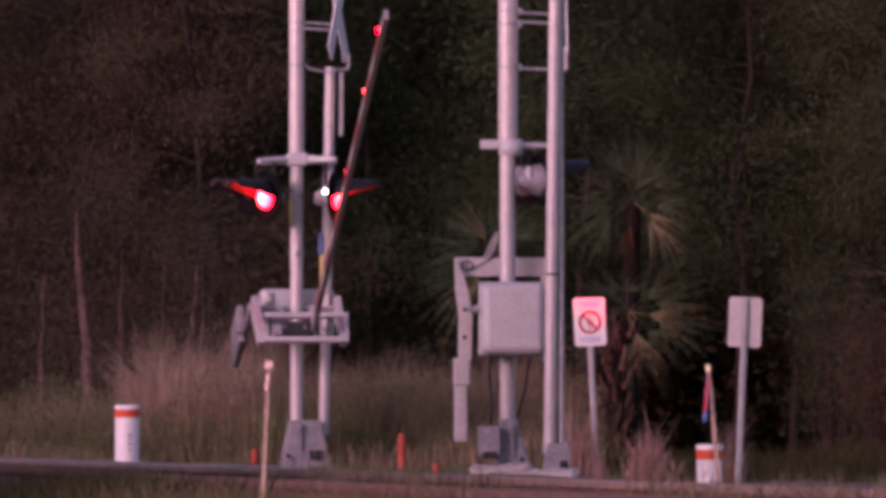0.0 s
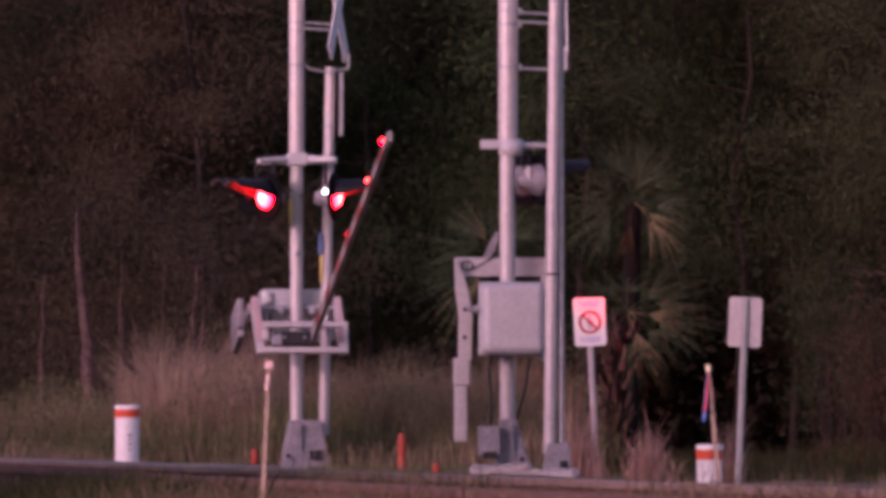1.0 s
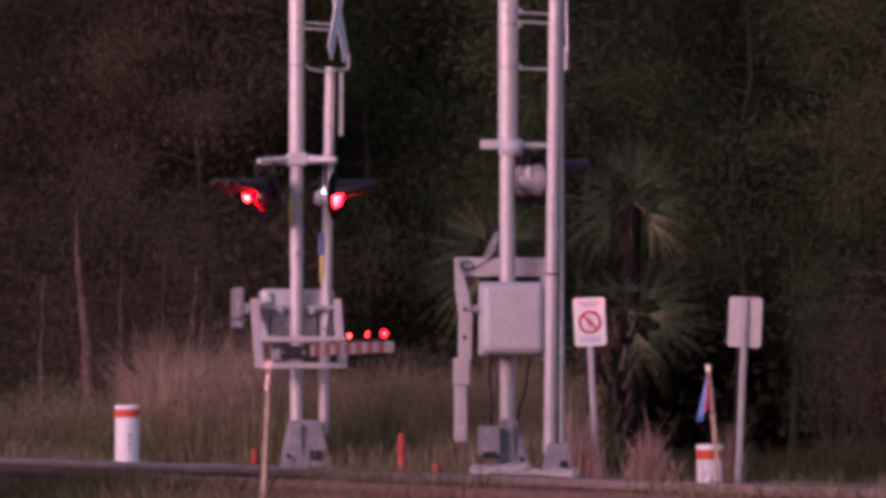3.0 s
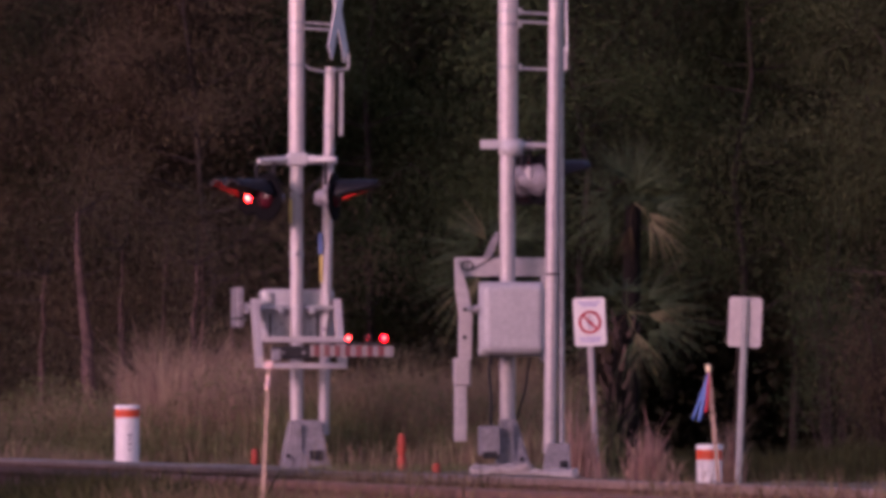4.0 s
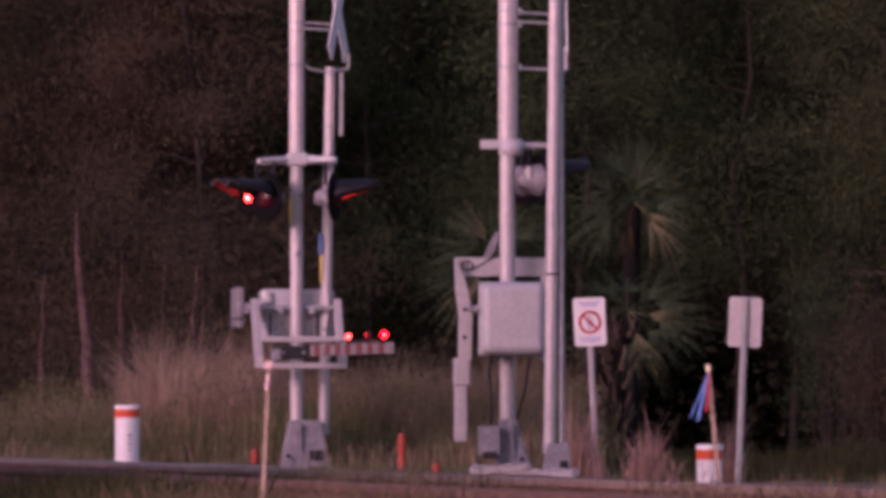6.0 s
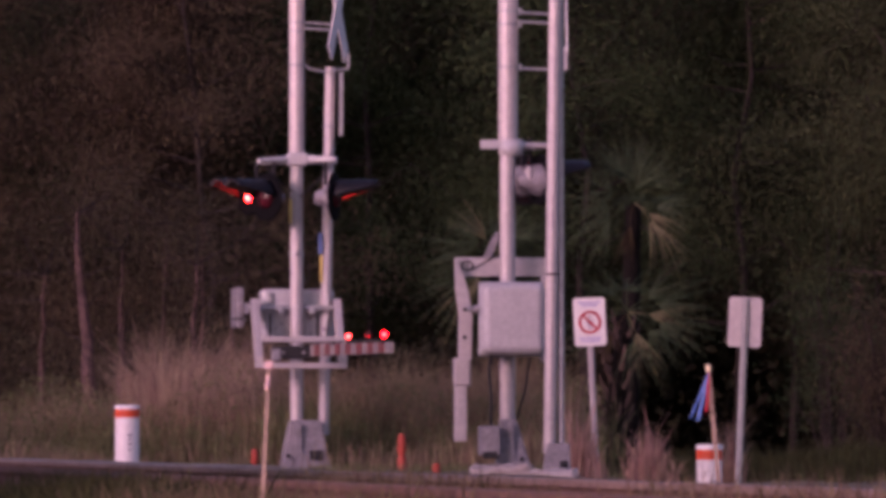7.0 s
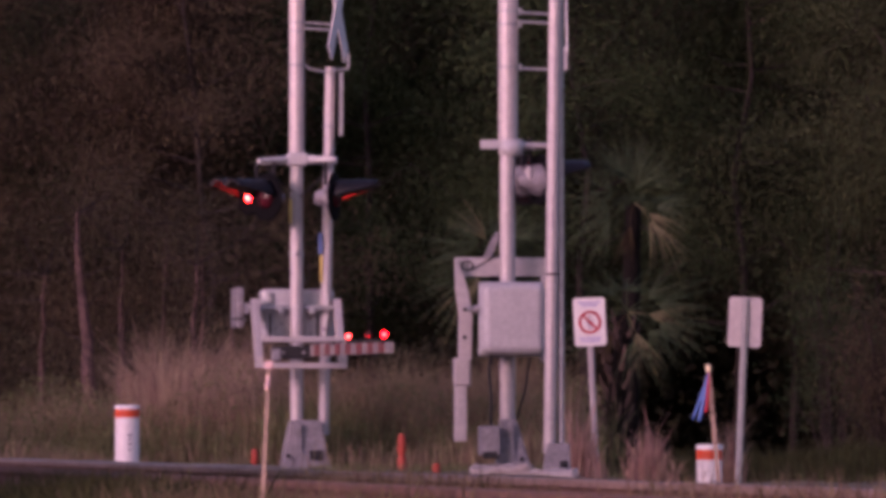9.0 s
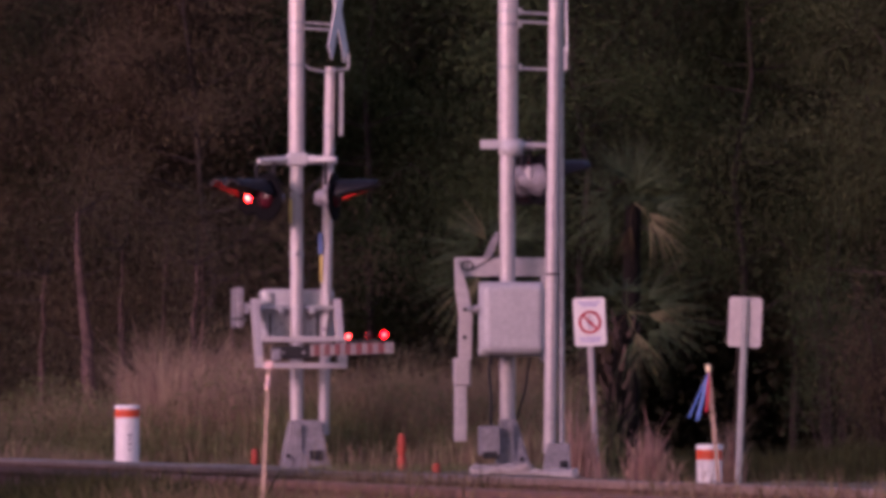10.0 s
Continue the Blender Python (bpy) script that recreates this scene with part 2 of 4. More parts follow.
def make_ground():
    near_x = list(np.arange(-14, 14.01, 0.4))
    xs = [-2500, -900, -300, -120, -60, -30, -20] + near_x + [20, 30, 60, 120, 300, 900, 2500]
    ys = [-2500, -700, -200, -60, -20, 0, 10, 18] + list(np.arange(24, 116.01, 0.4)) + [125, 150, 200, 400, 1000, 3000]
    bm = bmesh.new()
    grid = [[bm.verts.new((x, y, ground_height(x, y))) for x in xs] for y in ys]
    for lo, hi in zip(grid, grid[1:]):
        for i in range(len(xs) - 1):
            bm.faces.new((lo[i], lo[i + 1], hi[i + 1], hi[i])).smooth = True
    ob = link("ground", bm, GROUND, None)
    tagged(ob, "dry grassy ground with a low railway embankment", "ground", kind="structure")


make_ground()


def rail_profile():
    return [(-0.07, -0.075), (0.07, -0.075), (0.07, -0.06), (0.012, -0.045), (0.012, 0.055), (0.036, 0.068), (0.036, 0.092), (0.030, 0.1),
            (-0.030, 0.1), (-0.036, 0.092), (-0.036, 0.068), (-0.012, 0.055), (-0.012, -0.045), (-0.07, -0.06)]


def make_rail(q, head):
    root = thing("rail", Matrix.Identity(4), "rusty steel running rail with a worn bright head", "rail", "rails of the track")
    m = Matrix.Translation(RAIL + ACROSS * q) @ Matrix(((ACROSS.x, ALONG.x, 0, 0), (ACROSS.y, ALONG.y, 0, 0), (0, 0, 1, 0), (0, 0, 0, 1)))
    part("rail_body", turned(prism(rail_profile(), -60, 72), m), RUST, root)
    part("rail_head", turned(box(-0.038, 0.038, -60, 72, 0.062, 0.104, 0.008), m), head, root, "worn grey rail head")


make_rail(0.0, POLISHED)
make_rail(1.505, RUST)


def make_panels():
    mesh = None
    for i in range(19):
        if mesh is None:
            ob = link("concrete_slab", box(-0.22, 0.22, -1.19, 1.19, -0.12, 0.108, 0.012), PANEL, None)
            mesh = ob.data
        else:
            ob = new("concrete_slab", mesh)
        c = RAIL - ACROSS * 0.34 + ALONG * (20.7 - 2.4 * i)
        ob.matrix_world = pose(c.x, c.y, random.uniform(-0.006, 0.004), 0, 0, math.degrees(math.atan2(ACROSS.y, ACROSS.x)))
        tagged(ob, "worn concrete slab lying along the rail", "concrete slab", "slabs along the rail")


make_panels()


def make_ties():
    mesh = None
    for i in range(58):
        s = -6 + i * 1.12 + random.uniform(-0.04, 0.04)
        ob_name = "railway_tie"
        if mesh is None:
            bm = box(-1.3, 1.3, -0.115, 0.115, -0.18, -0.075, 0.012)
            ob = link(ob_name, bm, TIE, None)
            mesh = ob.data
        else:
            ob = new(ob_name, mesh)
        c = RAIL + ACROSS * 0.75 + ALONG * s
        ob.matrix_world = pose(c.x, c.y, 0, 0, 0, math.degrees(math.atan2(ACROSS.y, ACROSS.x)) + random.uniform(-1.5, 1.5))
        tagged(ob, "weathered timber tie bedded in ballast", "railway tie", "ties of the track")


make_ties()


def make_ballast():
    rng = np.random.default_rng(4)
    n = 7000
    s, q = rng.uniform(-5, 63, n), rng.uniform(-1.2, 2.7, n)
    vs, fs = [], []
    ico = np.array([(1, 0, 0), (-1, 0, 0), (0, 1, 0), (0, -1, 0), (0, 0, 1), (0, 0, -1)], float)
    tri = np.array([(0, 2, 4), (2, 1, 4), (1, 3, 4), (3, 0, 4), (2, 0, 5), (1, 2, 5), (3, 1, 5), (0, 3, 5)])
    for i in range(n):
        if min(abs(q[i]), abs(q[i] - 1.505)) < 0.12:
            continue
        c = RAIL + ACROSS * float(q[i]) + ALONG * float(s[i])
        r = rng.uniform(0.02, 0.04)
        v = ico * r * rng.uniform(0.7, 1.3, (6, 3)) + [c.x, c.y, ground_height(c.x, c.y) + 0.012]
        fs.append(tri + 6 * len(vs))
        vs.append(v)
    ob = cloud("ballast", BALLAST, np.concatenate(vs), np.concatenate(fs))
    tagged(ob, "loose grey-brown crushed stone of the track bed", "ballast", kind="stuff")


make_ballast()


# ---- signals ----
def facing(x, y, z, yaw):
    """A pose whose z axis points level, yaw degrees from straight towards -y, positive towards +x; its y axis is up."""
    a = radians(yaw)
    n, up = Vector((math.sin(a), -math.cos(a), 0)), Vector((0, 0, 1))
    m = Matrix.Identity(4)
    side = up.cross(n)
    for i in range(3):
        m[i][0], m[i][1], m[i][2] = side[i], up[i], n[i]
    m.translation = (x, y, z)
    return m


def hood(r, length, tunnel=False):
    """A tapering visor round the upper part of a lens, open below."""
    bm = bmesh.new()
    rows = []
    for j in range(7):
        k = j / 6
        # tunnel: closed tube that trims the added beam to the sign's corner
        half = radians(180 if tunnel else 93 - 44 * k)
        row = []
        for rr in (r, r - 0.006):
            row.append([bm.verts.new((rr * math.sin(t), rr * math.cos(t), length * k - 0.016)) for t in (half * (2 * i / 16 - 1) for i in range(17))])
        rows.append(row)
    for lo, hi in zip(rows, rows[1:]):
        for s in (0, 1):
            for i in range(16):
                f = bm.faces.new((lo[s][i], lo[s][i + 1], hi[s][i + 1], hi[s][i]))
                f.smooth = True
        for i in (0, 16):
            bm.faces.new((lo[0][i], lo[1][i], hi[1][i], hi[0][i]))
    for row in (rows[0], rows[-1]):
        for i in range(16):
            bm.faces.new((row[0][i], row[0][i + 1], row[1][i + 1], row[1][i]))
    bmesh.ops.recalc_face_normals(bm, faces=bm.faces)
    return bm


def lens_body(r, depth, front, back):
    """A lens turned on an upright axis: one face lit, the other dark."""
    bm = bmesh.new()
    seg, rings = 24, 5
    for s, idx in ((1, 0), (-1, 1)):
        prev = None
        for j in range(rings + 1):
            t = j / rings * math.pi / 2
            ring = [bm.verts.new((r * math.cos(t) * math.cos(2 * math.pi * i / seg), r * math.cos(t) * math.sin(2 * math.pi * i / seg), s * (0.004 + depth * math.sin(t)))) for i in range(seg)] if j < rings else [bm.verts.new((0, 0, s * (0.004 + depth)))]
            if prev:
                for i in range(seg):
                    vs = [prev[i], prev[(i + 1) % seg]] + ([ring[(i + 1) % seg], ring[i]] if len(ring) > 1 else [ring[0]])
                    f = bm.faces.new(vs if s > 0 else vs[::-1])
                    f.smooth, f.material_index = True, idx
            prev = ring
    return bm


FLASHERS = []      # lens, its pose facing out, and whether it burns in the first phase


def signal_lamp(root, x, y, z, yaw, first, length=0.5, r=0.13, disc=0.25, peep=False, beam=None, dome=0.07, reach=0.175, name="signal_lamp"):
    lamp = part(name, lathe([(0.02, -0.24), (0.05, -0.23), (0.07, -0.19), (0.085, -0.13), (0.125, -0.10), (0.14, -0.035)]), CAST, root, "round cast housing of a flashing light")
    lamp.matrix_basis = facing(x, y, z, yaw)
    ring = lathe([(disc, -0.034), (disc, -0.02), (disc - 0.012, -0.016), (0.13, -0.016)])
    part("background_disc", ring, MATT, lamp, "black background disc")
    part("hood", hood(reach, length, beam is SIGN_BEAM), BLACK, lamp, "long black visor")
    part("hood_lining", hood(reach - 0.009, length - 0.004, beam is SIGN_BEAM), LINING, lamp, "inside of the visor, lifted in colour for the lens glow")
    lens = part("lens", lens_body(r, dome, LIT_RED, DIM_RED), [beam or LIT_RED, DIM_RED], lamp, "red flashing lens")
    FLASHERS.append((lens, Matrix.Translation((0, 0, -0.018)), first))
    part("bracket", tube((0, 0.12, -0.12), (0, 0.36, -0.12), 0.02), BLACK, lamp)
    if peep:
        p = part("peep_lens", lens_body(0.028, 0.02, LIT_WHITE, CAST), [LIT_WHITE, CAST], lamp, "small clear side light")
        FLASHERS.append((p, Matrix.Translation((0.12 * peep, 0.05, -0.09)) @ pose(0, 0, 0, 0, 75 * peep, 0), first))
    return lamp


def crossbuck(root, x, y, z, yaw):
    m = facing(x, y, z, yaw)
    for s in (-1, 1):
        part("crossbuck_board", turned(box(-0.69, 0.69, -0.115, 0.115, -0.006, 0.006, 0.003), m @ pose(0, 0, 0.014 * s, 0, 0, 52 * s)), WHITE, root, "white crossbuck board on edge")


def left_gate():
    g = thing("crossing_gate", pose(-1.515, 90, 0, 0, 0, 6.5), "aluminium railway crossing gate with flashing lights, arm lowering", "crossing gate", "gates of the crossing")
    base = part("base", frustum((-0.17, 0.339, -0.2, 0.22), (-0.076, 0.24, -0.12, 0.14), 0.02, 0.501, 0.015), CAST, g, "tapered cast base")
    # solid dark block in place of the shade inside an opening
    part("access_opening_shade", box(0.117, 0.251, -0.215, -0.15, 0.085, 0.191, 0.01), DARK, base, "dark block for the shade in the cable opening")
    part("flange", box(-0.205, 0.345, -0.24, 0.26, -0.03, 0.03, 0.01), CAST, base)
    part("bolt", tube((-0.105, -0.215, 0.13), (-0.105, -0.16, 0.13), 0.022, seg=6), DARK, base)
    part("rib", prism([(-0.041, 0.04), (0.047, 0.04), (0.029, 0.465), (-0.023, 0.465)], -0.20, -0.10, 0.006), CAST, base)
    mast = part("mast", tube((0, 0, 0.454), (0, 0, 3.202), 0.069, seg=32), ALU, g, "round aluminium mast")
    part("upper_mast", tube((0, 0, 3.155), (0.0, 0, 6.6), 0.081, seg=32), ALU, mast)
    for zz in (4.617, 4.524, 4.179):
        part("band_clamp", tube((0, 0, zz - 0.018), (0, 0, zz + 0.018), 0.087, seg=32), GALV, mast)
    part("mast_clamp", tube((0, 0, 2.191), (0, 0, 2.249), 0.076, seg=32), GALV, mast)
    part("yellow_strip", box(-0.080, -0.056, -0.05, -0.02, 2.54, 2.79), YELLOW, mast, "narrow yellow reflective strip")
    part("side_pole", tube((0.292, 0.12, 0.35), (0.363, 0.12, 4.161), 0.058, 0.056, seg=24), ALU, g, "second slimmer aluminium pole")
    part("pole_collar", tube((0.359, 0.12, 4.056), (0.36, 0.12, 4.085), 0.061, seg=24), GALV, g)
    part("pole_collar", tube((0.349, 0.12, 3.53), (0.35, 0.12, 3.565), 0.061, seg=24), GALV, g)
    part("blue_plate", box(0.228, 0.275, 0.04, 0.06, 2.22, 2.442, 0.004), material("blue_enamel", (0.10, 0.16, 0.34), 0.5), g, "small blue plate")
    part("pole_strip", box(0.250, 0.272, 0.055, 0.085, 1.93, 2.21), YELLOW, g, "narrow yellow reflective strip")
    part("number_plate", box(0.45, 0.474, -0.1, 0.2, 3.448, 4.103, 0.003), GALV, g, "grey plate seen on edge")
    # crossbuck and its brackets
    crossbuck(g, 0.427, -0.02, 4.828, 71)
    for zz, xe in ((4.617, 0.439), (4.559, 0.427)):
        part("crossbuck_bracket", tube((0.07, -0.02, zz), (xe, -0.02, zz - 0.02), 0.012, seg=10), GALV, g)
    part("crossbuck_bracket", pipe([(0.07, -0.02, 4.185), (0.135, -0.02, 4.138), (0.292, 0.0, 4.109), (0.538, 0.0, 4.144), (0.538, 0.0, 4.296)], 0.012), GALV, g)
    # lamp bracket
    part("crossarm_clamp", box(-0.105, 0.11, -0.11, 0.11, 3.132, 3.272, 0.03), BOXPAINT, g)
    for xe, ye, ze, yend in ((-0.421, -0.25, 3.173, -0.25), (0.392, -0.22, 3.196, -0.22), (-0.322, 0.42, 3.179, 0.42), (0.439, 0.42, 3.191, 0.42)):
        part("crossarm", tube((0.0, 0.0, 3.202), (xe, yend, ze), 0.05, 0.028, seg=14), BOXPAINT, g, "tapered lamp bracket")
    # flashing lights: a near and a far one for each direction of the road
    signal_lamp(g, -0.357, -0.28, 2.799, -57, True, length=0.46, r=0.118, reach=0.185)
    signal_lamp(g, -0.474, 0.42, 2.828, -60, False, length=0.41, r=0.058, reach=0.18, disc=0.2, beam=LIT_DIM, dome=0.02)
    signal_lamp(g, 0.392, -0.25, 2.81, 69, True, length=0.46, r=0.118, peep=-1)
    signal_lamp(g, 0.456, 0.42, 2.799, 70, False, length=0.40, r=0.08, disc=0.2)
    # mechanism
    b = part("mechanism_box", box(-0.339, 0.41, 0.14, 0.62, 1.308, 1.863, 0.045, 4), BOXPAINT, g, "grey gate mechanism box")
    part("box_lid_seam", box(-0.31, 0.351, 0.133, 0.15, 1.664, 1.694, 0.002), GALV, b)
    for x0, x1, z0, z1 in ((-0.234, -0.111, 1.343, 1.623), (0.094, 0.217, 1.343, 1.623), (0.24, 0.333, 1.489, 1.723)):
        part("box_panel", box(x0, x1, 0.125, 0.15, z0, z1, 0.01), BOXPAINT, b)
    # dark strips painted as the shade under the lid and between ribs
    part("lid_gap_shade", box(-0.30, 0.36, 0.128, 0.15, 1.634, 1.650, 0.003), DARK, b, "dark strip for the shade under the lid")
    for xx, z0, z1 in ((0.055, 1.36, 1.61), (0.232, 1.35, 1.60), (0.315, 1.36, 1.50), (-0.262, 1.33, 1.60)):
        part("box_slot_shade", box(xx - 0.008, xx + 0.008, 0.118, 0.145, z0, z1, 0.004), DARK, b, "dark strip for the shade between the ribs")
    for xx, zz in ((-0.205, 1.455), (-0.145, 1.50), (0.155, 1.40), (0.155, 1.56), (0.285, 1.53)):
        part("cover_bolt", tube((xx, 0.105, zz), (xx, 0.14, zz), 0.014, seg=6), CAST, b)
    part("hinge_strap", box(-0.30, -0.24, 0.11, 0.14, 1.69, 1.83, 0.008), GALV, b)
    part("crank_rod", tube((0.30, 0.05, 1.38), (0.34, 0.05, 1.79), 0.022, seg=12), GALV, g, "upright push rod beside the box")
    part("rod_nut", tube((0.322, 0.05, 1.60), (0.326, 0.05, 1.645), 0.036, seg=6), CAST, g)
    part("rod_nut", tube((0.303, 0.05, 1.42), (0.307, 0.05, 1.465), 0.036, seg=6), CAST, g)
    part("main_shaft", tube((-0.5, 0.02, 1.66), (0.46, 0.02, 1.66), 0.03, seg=14), GALV, g)
    for i, xx in enumerate((-0.16, 0.16)):
        part("mast_bracket", box(xx - 0.03, xx + 0.03, -0.02, 0.16, 1.60, 1.68, 0.008), GALV, g)
    # moving yoke; its origin lies on the shaft, y points away from the arm
    def side_plate(x0, x1):
        pts = [(0.10, 0.10), (0.12, -0.02), (-0.44, -0.62), (-0.56, -0.62), (-0.56, -0.50), (-0.10, 0.10)]
        out = turned(prism(pts, x0, x1, 0.008), Matrix(((0, 1, 0, 0), (1, 0, 0, 0), (0, 0, 1, 0), (0, 0, 0, 1))))
        bmesh.ops.recalc_face_normals(out, faces=out.faces)
        return out
    yoke = part("yoke", side_plate(-0.47, -0.395), ALU, g, "welded aluminium arm frame")
    part("side_plate", side_plate(0.385, 0.455), ALU, yoke)
    part("yoke_bar", box(-0.40, 0.47, -0.60, -0.54, -0.355, -0.295, 0.008), ALU, yoke)
    part("yoke_bar", box(-0.40, 0.47, -0.60, -0.54, -0.625, -0.565, 0.008), ALU, yoke)
    part("yoke_post", box(0.43, 0.47, -0.598, -0.545, -0.57, -0.35, 0.006), ALU, yoke)
    part("adapter_block", box(-0.31, -0.215, -0.59, -0.47, -0.545, -0.42, 0.01), CAST, yoke)
    part("adapter_bolt", tube((-0.19, -0.60, -0.46), (-0.19, -0.56, -0.46), 0.018, seg=6), CAST, yoke)
    part("adapter_bolt", tube((0.02, -0.60, -0.46), (0.02, -0.56, -0.46), 0.018, seg=6), CAST, yoke)
    part("adapter", box(-0.30, 0.11, -0.57, -0.46, -0.53, -0.39, 0.01), DARK, yoke, "dark arm adapter")
    part("counterweight", box(-0.58, -0.505, 0.42, 1.14, -0.2, 0.22, 0.02), CAST, yoke, "slab counterweight")
    part("weight_gap", box(-0.582, -0.503, 0.412, 1.1, -0.115, -0.095, 0.002), DARK, yoke, "dark joint between two slabs")
    part("weight_arm", box(-0.505, -0.46, 0.0, 1.0, -0.06, 0.06, 0.01), CAST, yoke)
    part("weight_bolt", box(-0.55, -0.46, 0.60, 0.70, -0.13, -0.09, 0.008), GALV, yoke)
    # boom: tapering slat with red bands, three lights on its top
    L0, L1, zc = 0.50, 8.12, -0.44

    def band(y0, y1, grow):
        k0, k1 = (y0 - L0) / (L1 - L0), (y1 - L0) / (L1 - L0)
        h0, h1, w = 0.060 - 0.010 * k0 - grow, 0.060 - 0.010 * k1 - grow, 0.023 + grow
        t = bmesh.new()
        a0 = [t.verts.new((0.11 + sx * w, -y0, zc + sz * h0)) for sx, sz in ((-1, -1), (1, -1), (1, 1), (-1, 1))]
        a1 = [t.verts.new((0.11 + sx * w, -y1, zc + sz * h1)) for sx, sz in ((-1, -1), (1, -1), (1, 1), (-1, 1))]
        t.faces.new(a0)
        t.faces.new(a1[::-1])
        for i in range(4):
            t.faces.new((a0[i], a1[i], a1[(i + 1) % 4], a0[(i + 1) % 4]))
        bmesh.ops.recalc_face_normals(t, faces=t.faces)
        return t
    part("boom", band(L0, L1, 0.0), WORN_SHADED, yoke, "white boom with red bands")
    for i in range(7):
        y0 = 1.05 + i * 1.03
        part("red_band", band(y0, y0 + 0.50, 0.003), BANDRED, yoke, "red reflective band")
    for y, phase in ((7.5, None), (6.1, True), (4.2, False)):
        part("arm_lamp", box(0.085, 0.135, -y - 0.02, -y + 0.05, zc + 0.05, zc + 0.078, 0.006), BLACK, yoke, "small lamp housing on the boom")
        part("lamp_stalk", tube((0.11, -y + 0.02, zc + 0.07), (0.11, -y + 0.02, zc + 0.115), 0.012, seg=8), BLACK, yoke)
        part("lamp_shell", turned(lathe([(0.012, -0.05), (0.03, -0.045), (0.04, -0.012)], 16), facing(0.11, -y + 0.01, zc + 0.125, 0)), BLACK, yoke, "dark shell round a small lamp")
        if phase is None:
            part("arm_lens", lens_body(0.032, 0.02, LIT_SMALL, LIT_SMALL), [LIT_SMALL, LIT_SMALL], yoke, "steadily lit red lens").matrix_basis = facing(0.11, -y, zc + 0.125, 0)
        else:
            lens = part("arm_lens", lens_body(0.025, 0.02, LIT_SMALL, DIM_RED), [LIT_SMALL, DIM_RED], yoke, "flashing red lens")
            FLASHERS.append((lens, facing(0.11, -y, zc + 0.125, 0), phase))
    part("arm_cable", pipe([(0.11, -0.6, zc + 0.07), (0.12, -2.5, zc + 0.078), (0.10, -4.2, zc + 0.075), (0.11, -7.4, zc + 0.07)], 0.008, 6), DARK, yoke)
    return g, yoke


def right_gate():
    g = thing("crossing_gate", pose(0.556, 75, 0, 0, 0, 4), "aluminium railway crossing gate with its frame raised", "crossing gate", "gates of the crossing")
    base = part("base", frustum((-0.097, 0.19, -0.2, 0.2), (-0.058, 0.068, -0.09, 0.09), 0.06, 0.475, 0.012), CAST, g, "tapered cast base")
    part("rib", prism([(-0.01, 0.07), (0.054, 0.07), (0.039, 0.446), (0.005, 0.446)], -0.19, -0.07, 0.006), CAST, base)
    part("flange", box(-0.224, 0.205, -0.26, 0.26, 0.055, 0.085, 0.012), CAST, base)
    jb = part("junction_box", box(-0.263, -0.083, -0.30, -0.08, 0.163, 0.417, 0.014), CAST, base, "small grey cable box")
    # the opening's shade as a solid dark block
    part("box_opening_shade", box(-0.234, -0.107, -0.305, -0.24, 0.134, 0.197, 0.01), DARK, base)
    part("bolt", tube((0.112, -0.2, 0.13), (0.112, -0.1, 0.13), 0.022, seg=6), DARK, base)
    mast = part("mast", tube((0, 0, 0.3), (0, 0, 2.814), 0.068, seg=32), ALU, g, "round aluminium mast")
    part("upper_mast", tube((0.005, 0, 2.873), (0.005, 0, 5.6), 0.085, seg=32), ALU, mast)
    part("mast_sleeve", tube((0, 0, 0.42), (0, 0, 0.475), 0.078, 0.074, seg=32), CAST, mast)
    for zz in (3.994, 3.882, 3.511):
        part("band_clamp", tube((0.005, 0, zz - 0.014), (0.005, 0, zz + 0.014), 0.09, seg=32), GALV, mast)
        part("clamp_ear", box(0.08, 0.125, -0.03, 0.0, zz - 0.03, zz + 0.03, 0.006), GALV, mast)
    part("crossarm_clamp", lathe([(0.06, -0.075), (0.105, -0.06), (0.112, 0.0), (0.105, 0.06), (0.06, 0.075)]), BOXPAINT, g).matrix_basis = pose(0.03, 0, 2.819)
    part("crossarm", box(-0.234, -0.063, -0.04, 0.04, 2.805, 2.883, 0.008), BOXPAINT, g)
    part("crossarm", tube((0.12, 0.0, 2.834), (0.361, 0.05, 2.834), 0.03, 0.028, seg=14), ALU, g)
    part("crossarm", tube((0.1, 0.0, 2.829), (0.253, 0.5, 2.829), 0.03, 0.026, seg=14), ALU, g)
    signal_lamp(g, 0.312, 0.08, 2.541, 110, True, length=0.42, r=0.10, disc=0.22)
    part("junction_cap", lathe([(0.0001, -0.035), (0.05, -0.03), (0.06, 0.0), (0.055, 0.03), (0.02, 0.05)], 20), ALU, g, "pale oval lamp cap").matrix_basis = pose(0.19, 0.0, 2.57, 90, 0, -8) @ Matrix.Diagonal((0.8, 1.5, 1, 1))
    # far lamp with an added hidden beam, aimed to redden the ban sign
    signal_lamp(g, 0.205, 0.58, 2.551, 162, True, length=0.60, r=0.03, disc=0.22, beam=SIGN_BEAM, dome=0.02, reach=0.165)
    for zz in (3.964, 3.886, 3.482):
        part("crossbuck_bracket", tube((0.08, -0.01, zz + 0.02), (0.497, -0.01, zz), 0.012, seg=10), GALV, g)
    crossbuck(g, 0.497, 0.02, 4.101, 86)
    part("bracket_foot", box(0.487, 0.517, -0.1, 0.05, 3.487, 3.682, 0.004), ALU, g)
    box_ob = part("mechanism_box", box(-0.258, 0.288, -0.52, -0.08, 1.026, 1.645, 0.075, 6), BOXPAINT, g, "grey gate mechanism box")
    part("cover_lip", box(-0.266, 0.295, -0.20, -0.17, 1.016, 1.655, 0.012), GALV, box_ob)
